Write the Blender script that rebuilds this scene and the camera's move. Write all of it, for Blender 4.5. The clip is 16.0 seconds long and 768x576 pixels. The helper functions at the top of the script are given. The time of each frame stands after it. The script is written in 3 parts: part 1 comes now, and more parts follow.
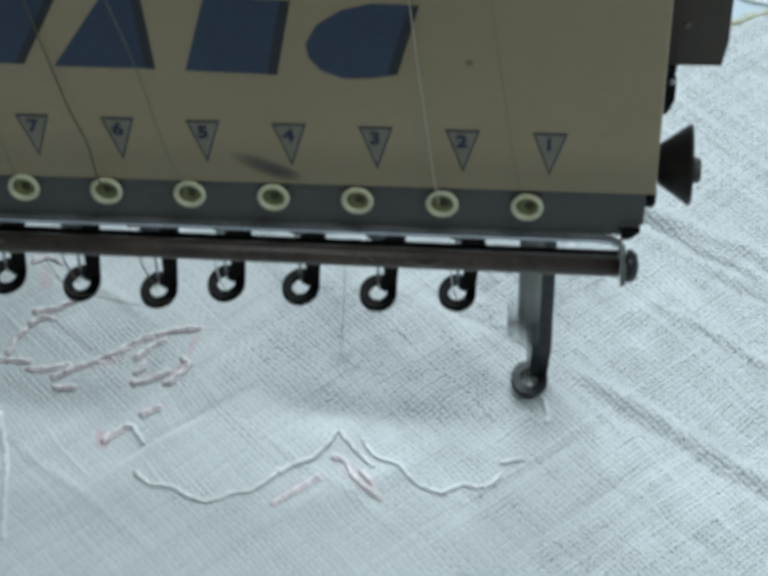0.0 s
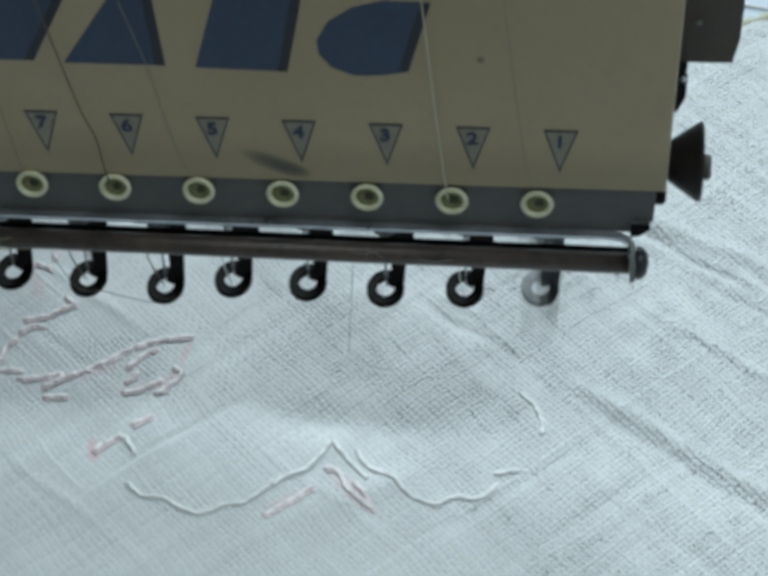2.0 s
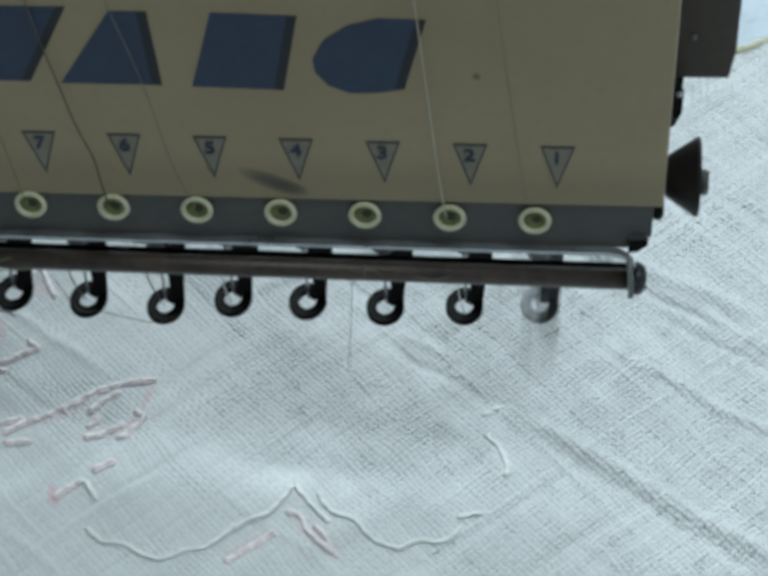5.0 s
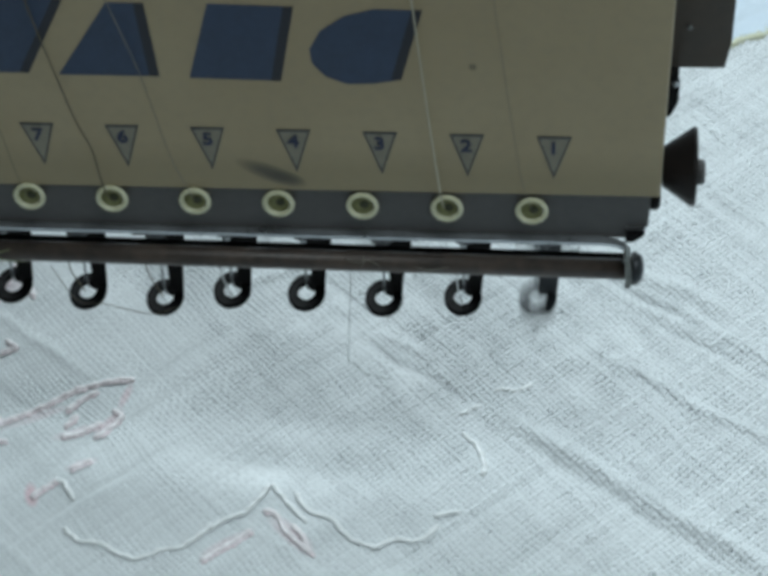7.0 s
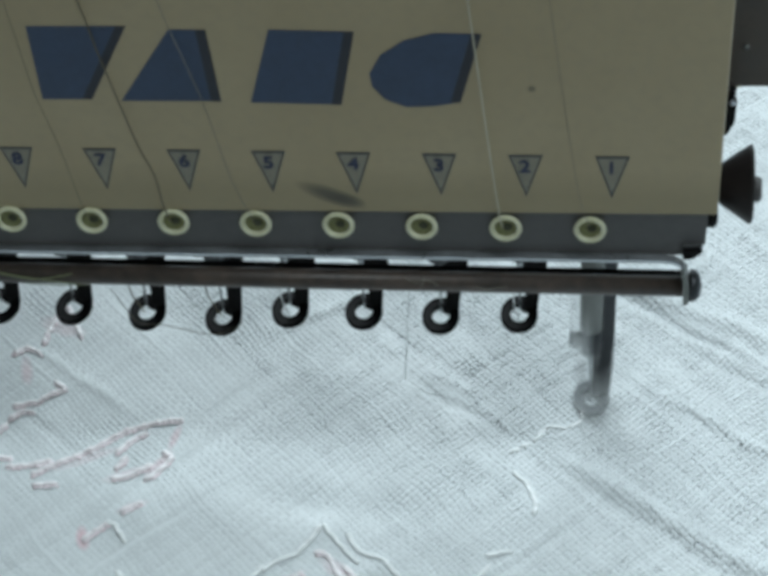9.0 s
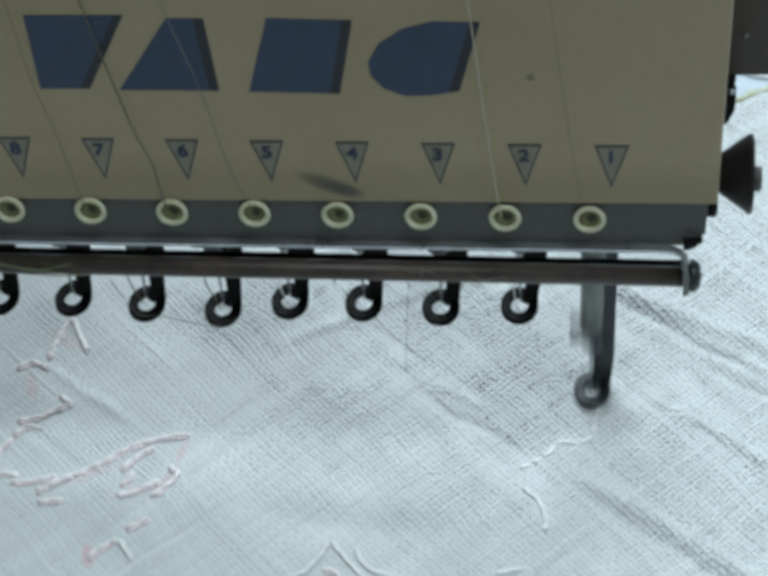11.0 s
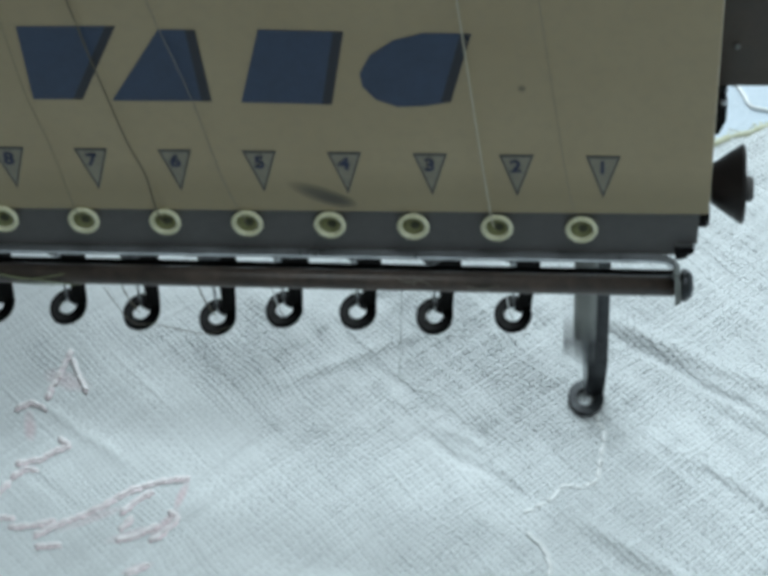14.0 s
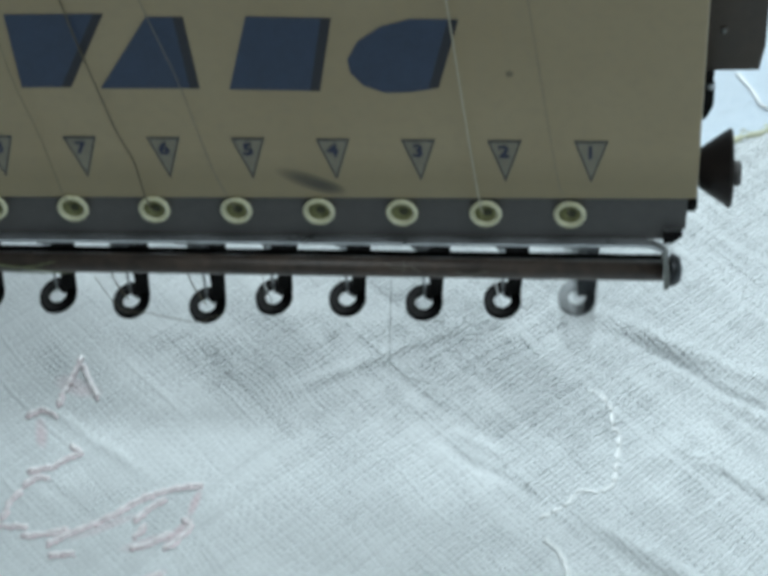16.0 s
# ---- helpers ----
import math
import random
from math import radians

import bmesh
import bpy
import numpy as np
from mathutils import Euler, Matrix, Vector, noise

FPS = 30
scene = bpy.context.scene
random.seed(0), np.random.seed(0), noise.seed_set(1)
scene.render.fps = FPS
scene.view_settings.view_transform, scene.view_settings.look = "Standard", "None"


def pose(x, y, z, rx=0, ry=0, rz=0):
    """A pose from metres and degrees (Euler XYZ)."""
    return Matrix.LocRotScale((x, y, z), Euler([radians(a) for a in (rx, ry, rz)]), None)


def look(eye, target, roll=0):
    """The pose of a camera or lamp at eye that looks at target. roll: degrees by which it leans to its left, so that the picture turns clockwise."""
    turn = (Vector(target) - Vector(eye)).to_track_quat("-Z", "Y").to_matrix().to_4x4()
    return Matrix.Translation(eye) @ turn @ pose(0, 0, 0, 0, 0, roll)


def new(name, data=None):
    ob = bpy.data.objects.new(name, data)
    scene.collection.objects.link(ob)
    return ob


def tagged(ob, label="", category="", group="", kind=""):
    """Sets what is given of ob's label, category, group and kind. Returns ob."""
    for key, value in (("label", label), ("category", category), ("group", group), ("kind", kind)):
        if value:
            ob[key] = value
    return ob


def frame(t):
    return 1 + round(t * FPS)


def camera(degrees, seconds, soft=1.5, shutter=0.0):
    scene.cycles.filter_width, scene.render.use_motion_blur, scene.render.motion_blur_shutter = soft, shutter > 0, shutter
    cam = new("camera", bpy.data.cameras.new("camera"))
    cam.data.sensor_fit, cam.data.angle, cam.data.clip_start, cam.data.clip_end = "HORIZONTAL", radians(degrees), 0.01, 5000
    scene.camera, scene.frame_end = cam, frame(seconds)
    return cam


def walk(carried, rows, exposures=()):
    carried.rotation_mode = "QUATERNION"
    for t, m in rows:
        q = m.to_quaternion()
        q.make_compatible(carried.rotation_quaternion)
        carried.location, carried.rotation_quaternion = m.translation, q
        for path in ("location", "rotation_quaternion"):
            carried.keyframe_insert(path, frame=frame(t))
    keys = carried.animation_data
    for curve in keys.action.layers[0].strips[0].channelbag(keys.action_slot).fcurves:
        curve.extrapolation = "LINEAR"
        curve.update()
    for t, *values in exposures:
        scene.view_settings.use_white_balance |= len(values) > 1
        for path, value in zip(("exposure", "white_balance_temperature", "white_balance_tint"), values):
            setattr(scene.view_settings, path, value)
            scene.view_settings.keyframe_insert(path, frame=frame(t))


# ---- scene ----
MM = 0.001


def carried_pose(x, y, z, turn, tilt, roll):
    """A camera pose from its place, its turn to the left, its tilt and its roll in degrees."""
    return pose(x, y, z, 90 + tilt, 0, turn) @ pose(0, 0, 0, 0, 0, roll)


# ---- camera ----
cam = camera(19.697, 16.0, soft=4.6, shutter=1.4)
WALK = [
    (0.0, 0.00078, -0.30294, 0.3859, 6.278, -47.482, -2.208),
    (0.5, -0.00113, -0.30079, 0.3865, 6.033, -48.108, -1.812),
    (1.0, -0.00262, -0.30086, 0.38628, 5.716, -47.778, -1.709),
    (1.5, -0.00287, -0.30211, 0.38754, 5.963, -47.691, -1.893),
    (2.0, -0.0031, -0.30127, 0.38664, 5.922, -47.821, -1.911),
    (2.5, -0.00268, -0.30137, 0.38681, 6.212, -47.741, -2.012),
    (3.0, -0.00119, -0.30179, 0.38671, 6.407, -47.715, -2.431),
    (3.5, -0.00143, -0.3018, 0.38638, 6.333, -47.582, -2.407),
    (4.0, -0.00126, -0.30125, 0.38662, 6.342, -47.41, -2.533),
    (6.5, -6e-05, -0.30427, 0.38481, 6.169, -47.081, -2.598),
    (7.0, 0.00086, -0.30388, 0.38605, 6.488, -47.271, -2.926),
    (7.5, -0.00056, -0.30398, 0.38651, 6.237, -47.2, -2.809),
    (8.0, -0.00421, -0.30405, 0.38839, 6.878, -46.543, -3.839),
    (8.5, -0.00386, -0.3056, 0.39122, 8.06, -46.773, -4.689),
    (9.0, -0.0051, -0.30493, 0.39128, 7.554, -47.09, -4.328),
    (11.5, -0.00295, -0.30595, 0.38866, 7.876, -47.062, -4.587),
    (12.0, -0.00257, -0.30637, 0.38975, 7.807, -47.109, -4.448),
    (12.5, -0.00273, -0.30618, 0.38988, 7.8, -46.936, -4.284),
    (13.0, -0.00124, -0.30519, 0.39065, 8.157, -46.897, -4.517),
    (13.5, -0.00074, -0.30486, 0.39141, 8.077, -46.86, -4.615),
    (14.0, -0.00084, -0.30428, 0.39109, 8.062, -47.101, -4.704),
    (14.5, -0.00084, -0.30342, 0.39068, 7.971, -47.353, -4.668),
    (15.0, -0.0008, -0.30462, 0.39072, 8.011, -47.002, -4.811),
    (15.5, -0.00024, -0.3052, 0.39062, 7.785, -46.939, -4.735),
    (16.0, -0.00021, -0.30567, 0.39087, 7.78, -47.321, -4.834),
]
walk(cam, [(r[0], carried_pose(*r[1:])) for r in WALK], exposures=[(0.0, -0.24), (4.0, -0.23), (7.5, -0.15), (8.5, -0.02), (16.0, -0.03)])

# ---- light: fluorescent tubes under the ceiling of the workshop ----
world = bpy.data.worlds.new("world")
world.use_nodes = True
world.node_tree.nodes["Background"].inputs[0].default_value = (0.5, 0.55, 0.6, 1)
world.node_tree.nodes["Background"].inputs[1].default_value = 0.05
scene.world = world
for place, aim, wide, deep, watts in (
    ((-0.40, 1.75, 1.25), (-0.02, 0.0, 0.0), 2.0, 0.4, 48.0),
    ((0.65, -0.30, 1.66), (0.65, -0.30, 0.0), 1.2, 0.16, 7.0),
    ((0.55, 0.0, 1.6), (0.55, 0.0, 0.0), 2.0, 2.2, 11.5),
):
    lamp = bpy.data.lights.new("ceiling_lights", "AREA")
    lamp.shape, lamp.size, lamp.size_y = "RECTANGLE", wide, deep
    lamp.energy, lamp.color = watts, (0.80, 0.945, 1.0)
    new("ceiling_lights", lamp).matrix_world = look(place, aim)


# ---- materials ----
def nodes_of(name):
    m = bpy.data.materials.new(name)
    m.use_nodes = True
    return m, m.node_tree.nodes, m.node_tree.links, m.node_tree.nodes["Principled BSDF"]


def node(ns, kind, **values):
    n = ns.new(kind)
    for k, v in values.items():
        n.inputs[k].default_value = v
    return n


def maths(ns, ln, op, a, b=None):
    n = ns.new("ShaderNodeMath")
    n.operation = op
    for i, v in enumerate((a, b)):
        if v is None:
            continue
        if isinstance(v, (int, float)):
            n.inputs[i].default_value = v
        else:
            ln.new(v, n.inputs[i])
    return n.outputs[0]


def ramp(ns, ln, fac, a, b, low=0.0, high=1.0):
    n = ns.new("ShaderNodeMapRange")
    n.inputs[1].default_value, n.inputs[2].default_value = low, high
    n.inputs[3].default_value, n.inputs[4].default_value = a, b
    ln.new(fac, n.inputs[0])
    return n.outputs[0]


def mix(ns, ln, fac, a, b):
    n = ns.new("ShaderNodeMix")
    n.data_type = "RGBA"
    if isinstance(fac, (int, float)):
        n.inputs[0].default_value = fac
    else:
        ln.new(fac, n.inputs[0])
    for i, v in ((6, a), (7, b)):
        if isinstance(v, tuple):
            n.inputs[i].default_value = (*v, 1)
        else:
            ln.new(v, n.inputs[i])
    return n.outputs[2]


def plain(name, colour, rough=0.5, metal=0.0, other=None, grain=600.0, coarse=60.0, bump=0.15, spec=0.5, fuzz=0.0):
    """A surface with stains at a coarse scale and grain at a fine one (scales per metre)."""
    m, ns, ln, bsdf = nodes_of(name)
    other = other or tuple(c * 0.72 for c in colour)
    co = ns.new("ShaderNodeTexCoord").outputs["Object"]
    big = node(ns, "ShaderNodeTexNoise", Scale=coarse, Detail=4.0, Roughness=0.6)
    fine = node(ns, "ShaderNodeTexNoise", Scale=grain, Detail=3.0)
    ln.new(co, big.inputs["Vector"])
    ln.new(co, fine.inputs["Vector"])
    f = maths(ns, ln, "ADD", maths(ns, ln, "MULTIPLY", big.outputs[0], 0.7), maths(ns, ln, "MULTIPLY", fine.outputs[0], 0.3))
    ln.new(mix(ns, ln, ramp(ns, ln, f, 0.0, 1.0, 0.35, 0.65), other, colour), bsdf.inputs["Base Color"])
    ln.new(ramp(ns, ln, big.outputs[0], rough * 0.8, min(1.0, rough * 1.2), 0.3, 0.7), bsdf.inputs["Roughness"])
    bsdf.inputs["Metallic"].default_value = metal
    bsdf.inputs["Specular IOR Level"].default_value = spec
    bsdf.inputs["Sheen Weight"].default_value = fuzz
    if bump:
        b = node(ns, "ShaderNodeBump", Strength=bump, Distance=0.0003)
        ln.new(fine.outputs[0], b.inputs["Height"])
        ln.new(b.outputs[0], bsdf.inputs["Normal"])
    return m


def beige_paint():
    """Semi-gloss beige machine paint with a greasy smudge and grime along its lower edge."""
    m, ns, ln, bsdf = nodes_of("beige_paint")
    co = ns.new("ShaderNodeTexCoord").outputs["Object"]
    big = node(ns, "ShaderNodeTexNoise", Scale=22.0, Detail=4.0)
    fine = node(ns, "ShaderNodeTexNoise", Scale=420.0, Detail=3.0)
    ln.new(co, big.inputs["Vector"])
    ln.new(co, fine.inputs["Vector"])
    sep = ns.new("ShaderNodeSeparateXYZ")
    ln.new(co, sep.inputs[0])
    base = mix(ns, ln, ramp(ns, ln, big.outputs[0], 0, 1, 0.35, 0.65), (0.360, 0.28, 0.160), (0.402, 0.32, 0.19))
    base = mix(ns, ln, ramp(ns, ln, fine.outputs[0], 0, 0.25, 0.45, 0.75), base, (0.28, 0.235, 0.155))
    # grime along the lower edge
    wob = maths(ns, ln, "MULTIPLY", big.outputs[0], 0.006)
    grime = ramp(ns, ln, maths(ns, ln, "SUBTRACT", sep.outputs[2], wob), 0.42, 0.0, 0.0845, 0.0920)
    base = mix(ns, ln, grime, base, (0.21, 0.17, 0.085))

    def blot(cx, cz, rx, rz, lean):
        dx = maths(ns, ln, "SUBTRACT", sep.outputs[0], cx)
        dz = maths(ns, ln, "ADD", maths(ns, ln, "SUBTRACT", sep.outputs[2], cz), maths(ns, ln, "MULTIPLY", dx, lean))
        ex = maths(ns, ln, "DIVIDE", dx, rx)
        ez = maths(ns, ln, "DIVIDE", dz, rz)
        r = maths(ns, ln, "ADD", maths(ns, ln, "MULTIPLY", ex, ex), maths(ns, ln, "MULTIPLY", ez, ez))
        return maths(ns, ln, "ADD", r, maths(ns, ln, "MULTIPLY", maths(ns, ln, "SUBTRACT", big.outputs[0], 0.5), 1.2))

    base = mix(ns, ln, ramp(ns, ln, blot(-0.0545, 0.0868, 0.0062, 0.0024, 0.42), 0.85, 0.0, 0.1, 1.3), base, (0.06, 0.052, 0.035))
    base = mix(ns, ln, ramp(ns, ln, blot(-0.0518, 0.0857, 0.0036, 0.0016, 0.2), 0.6, 0.0, 0.1, 1.4), base, (0.05, 0.045, 0.03))
    base = mix(ns, ln, ramp(ns, ln, blot(-0.0153, 0.1155, 0.0008, 0.0009, 0.0), 0.7, 0.0, 0.3, 1.2), base, (0.09, 0.08, 0.05))
    ln.new(base, bsdf.inputs["Base Color"])
    bsdf.inputs["Roughness"].default_value = 0.38
    b = node(ns, "ShaderNodeBump", Strength=0.06, Distance=0.0004)
    ln.new(fine.outputs[0], b.inputs["Height"])
    ln.new(b.outputs[0], bsdf.inputs["Normal"])
    return m


def woven(name, light, dark, pitch, angle, depth, slub):
    """Loose plain weave in two thread directions, with slubs and thin places."""
    m, ns, ln, bsdf = nodes_of(name)
    co = ns.new("ShaderNodeTexCoord").outputs["Object"]
    wob = node(ns, "ShaderNodeTexNoise", Scale=55.0, Detail=3.0)
    ln.new(co, wob.inputs["Vector"])
    off = ns.new("ShaderNodeVectorMath")
    off.operation = "SCALE"
    off.inputs["Scale"].default_value = 0.0034
    ln.new(wob.outputs["Color"], off.inputs[0])
    add = ns.new("ShaderNodeVectorMath")
    ln.new(co, add.inputs[0])
    ln.new(off.outputs[0], add.inputs[1])
    jit = node(ns, "ShaderNodeTexNoise", Scale=420.0, Detail=2.0)
    ln.new(co, jit.inputs["Vector"])
    off2 = ns.new("ShaderNodeVectorMath")
    off2.operation = "SCALE"
    off2.inputs["Scale"].default_value = 0.0013
    ln.new(jit.outputs["Color"], off2.inputs[0])
    add2 = ns.new("ShaderNodeVectorMath")
    ln.new(add.outputs[0], add2.inputs[0])
    ln.new(off2.outputs[0], add2.inputs[1])
    rot = ns.new("ShaderNodeMapping")
    rot.inputs["Rotation"].default_value = (0, 0, radians(angle))
    ln.new(add2.outputs[0], rot.inputs["Vector"])
    sep = ns.new("ShaderNodeSeparateXYZ")
    ln.new(rot.outputs[0], sep.inputs[0])
    k = math.pi / (pitch * MM)
    a = maths(ns, ln, "SINE", maths(ns, ln, "MULTIPLY", sep.outputs[0], k))
    b = maths(ns, ln, "SINE", maths(ns, ln, "MULTIPLY", sep.outputs[1], k))
    ab = maths(ns, ln, "MULTIPLY", a, b)
    over = maths(ns, ln, "ABSOLUTE", ab)

    def streak(sx, sy, detail=2.0):
        mp = ns.new("ShaderNodeMapping")
        mp.inputs["Scale"].default_value = (sx, sy, 1)
        ln.new(rot.outputs[0], mp.inputs["Vector"])
        n = node(ns, "ShaderNodeTexNoise", Scale=1.0, Detail=detail, Roughness=0.6)
        n.noise_dimensions = "2D"
        ln.new(mp.outputs[0], n.inputs["Vector"])
        return n.outputs[0]

    def each_thread(across):
        n = ns.new("ShaderNodeTexWhiteNoise")
        n.noise_dimensions = "1D"
        ln.new(maths(ns, ln, "FLOOR", maths(ns, ln, "MULTIPLY", across, 1 / (pitch * MM))), n.inputs["W"])
        return maths(ns, ln, "SUBTRACT", n.outputs[0], 0.5)

    patch = node(ns, "ShaderNodeTexNoise", Scale=26.0, Detail=2.0)
    blotch = node(ns, "ShaderNodeTexNoise", Scale=160.0, Detail=3.0)
    fuzz = node(ns, "ShaderNodeTexNoise", Scale=1500.0, Detail=2.0)
    for n in (patch, blotch, fuzz):
        ln.new(co, n.inputs["Vector"])
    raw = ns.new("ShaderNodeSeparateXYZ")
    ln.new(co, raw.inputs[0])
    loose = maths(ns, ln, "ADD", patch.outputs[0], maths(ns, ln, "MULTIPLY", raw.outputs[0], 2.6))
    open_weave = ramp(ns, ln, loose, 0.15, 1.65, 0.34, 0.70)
    cell = ns.new("ShaderNodeTexWhiteNoise")
    cell.noise_dimensions = "2D"
    snap = ns.new("ShaderNodeVectorMath")
    snap.operation = "FLOOR"
    wide = ns.new("ShaderNodeVectorMath")
    wide.operation = "SCALE"
    wide.inputs["Scale"].default_value = 1 / (pitch * MM)
    ln.new(rot.outputs[0], wide.inputs[0])
    ln.new(wide.outputs[0], snap.inputs[0])
    ln.new(snap.outputs[0], cell.inputs["Vector"])
    knots = maths(ns, ln, "ADD", maths(ns, ln, "MULTIPLY", over, 0.85), maths(ns, ln, "MULTIPLY", ab, 0.25))
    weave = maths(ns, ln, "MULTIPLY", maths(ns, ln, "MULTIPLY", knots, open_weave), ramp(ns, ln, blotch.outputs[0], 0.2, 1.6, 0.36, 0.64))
    weave = maths(ns, ln, "MULTIPLY", weave, ramp(ns, ln, cell.outputs[0], 0.45, 1.55))
    along1, along2 = streak(30, 60), streak(60, 30)
    st = maths(ns, ln, "ADD", maths(ns, ln, "MULTIPLY", each_thread(sep.outputs[1]), ramp(ns, ln, along1, 0.0, 1.7, 0.4, 0.68)),
               maths(ns, ln, "MULTIPLY", each_thread(sep.outputs[0]), ramp(ns, ln, along2, 0.0, 1.7, 0.4, 0.68)))
    slubs = maths(ns, ln, "ADD", ramp(ns, ln, streak(26, 700), 0, 1.0, 0.62, 0.76), ramp(ns, ln, streak(700, 26), 0, 1.0, 0.62, 0.76))
    st = maths(ns, ln, "ADD", st, slubs)
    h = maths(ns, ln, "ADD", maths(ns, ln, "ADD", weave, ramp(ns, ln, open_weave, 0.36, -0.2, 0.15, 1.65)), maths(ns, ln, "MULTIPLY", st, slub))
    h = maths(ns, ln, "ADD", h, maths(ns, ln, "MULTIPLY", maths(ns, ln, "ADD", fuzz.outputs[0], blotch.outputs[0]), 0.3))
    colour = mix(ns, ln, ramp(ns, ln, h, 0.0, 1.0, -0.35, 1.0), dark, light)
    ln.new(colour, bsdf.inputs["Base Color"])
    bsdf.inputs["Roughness"].default_value = 0.6
    bsdf.inputs["Sheen Weight"].default_value = 0.15
    bsdf.inputs["Specular IOR Level"].default_value = 0.45
    bp = node(ns, "ShaderNodeBump", Strength=0.75, Distance=depth * MM)
    ln.new(h, bp.inputs["Height"])
    ln.new(bp.outputs[0], bsdf.inputs["Normal"])
    return m


def yarn(name, colour, stains):
    """Lustrous white yarn, each thread a little different, tinted where dye has rubbed off."""
    m, ns, ln, bsdf = nodes_of(name)
    co = ns.new("ShaderNodeTexCoord").outputs["Object"]
    raw = ns.new("ShaderNodeSeparateXYZ")
    ln.new(co, raw.inputs[0])
    blotch = node(ns, "ShaderNodeTexNoise", Scale=160.0, Detail=3.0)
    fibre = node(ns, "ShaderNodeTexNoise", Scale=2600.0, Detail=2.0)
    for n in (blotch, fibre):
        ln.new(co, n.inputs["Vector"])
    own = ns.new("ShaderNodeNewGeometry").outputs["Random Per Island"]
    f = maths(ns, ln, "ADD", maths(ns, ln, "MULTIPLY", own, 0.55), maths(ns, ln, "MULTIPLY", fibre.outputs[0], 0.45))
    colour = mix(ns, ln, ramp(ns, ln, f, 0.0, 1.0, 0.1, 0.9), tuple(c * 0.84 for c in colour), colour)
    # pink dye rubbed off beside the stitches
    for ax, ay, bx, by, w, deep in stains:
        ax, ay, bx, by, w = ax * MM, ay * MM, bx * MM, by * MM, w * MM
        n = math.hypot(bx - ax, by - ay)
        ux, uy = (bx - ax) / n, (by - ay) / n
        dx, dy = maths(ns, ln, "SUBTRACT", raw.outputs[0], (ax + bx) / 2), maths(ns, ln, "SUBTRACT", raw.outputs[1], (ay + by) / 2)
        al = maths(ns, ln, "ADD", maths(ns, ln, "MULTIPLY", dx, ux / (n / 2 + w)), maths(ns, ln, "MULTIPLY", dy, uy / (n / 2 + w)))
        ac = maths(ns, ln, "ADD", maths(ns, ln, "MULTIPLY", dx, -uy / w), maths(ns, ln, "MULTIPLY", dy, ux / w))
        r = maths(ns, ln, "ADD", maths(ns, ln, "MULTIPLY", al, al), maths(ns, ln, "MULTIPLY", ac, ac))
        r = maths(ns, ln, "ADD", r, maths(ns, ln, "MULTIPLY", blotch.outputs[0], 0.9))
        colour = mix(ns, ln, ramp(ns, ln, r, deep, 0.0, 0.45, 1.35), colour, (0.80, 0.52, 0.57))
    ln.new(colour, bsdf.inputs["Base Color"])
    ln.new(ramp(ns, ln, fibre.outputs[0], 0.30, 0.48, 0.3, 0.7), bsdf.inputs["Roughness"])
    bsdf.inputs["Sheen Weight"].default_value = 0.1
    bsdf.inputs["Specular IOR Level"].default_value = 0.42
    bp = node(ns, "ShaderNodeBump", Strength=0.35, Distance=0.00008)
    ln.new(fibre.outputs[0], bp.inputs["Height"])
    ln.new(bp.outputs[0], bsdf.inputs["Normal"])
    return m


DYE = [  # from, to, half width and depth of the rubbed-off dye, in millimetres on the cloth
    (-98.0, 2.0, -96.6, -2.4, 1.8, 0.75), (-57.0, -15.0, -48.0, -8.5, 2.0, 0.35), (-43.5, -4.0, -34.5, -12.5, 2.6, 0.4),
    (-80.0, 32.5, -81.5, 25.0, 1.3, 0.5), (-81.0, 24.0, -86.0, 16.5, 1.6, 0.5), (-95.0, 15.5, -85.0, 19.5, 1.8, 0.3),
    (-107.0, 17.5, -93.0, 25.0, 1.7, 0.3), (-116.5, 63.0, -109.0, 60.0, 3.2, 0.35), (-119.8, 51.0, -117.8, 43.5, 1.8, 0.45), (-90.5, 7.0, -85.0, 9.5, 1.5, 0.35),
]
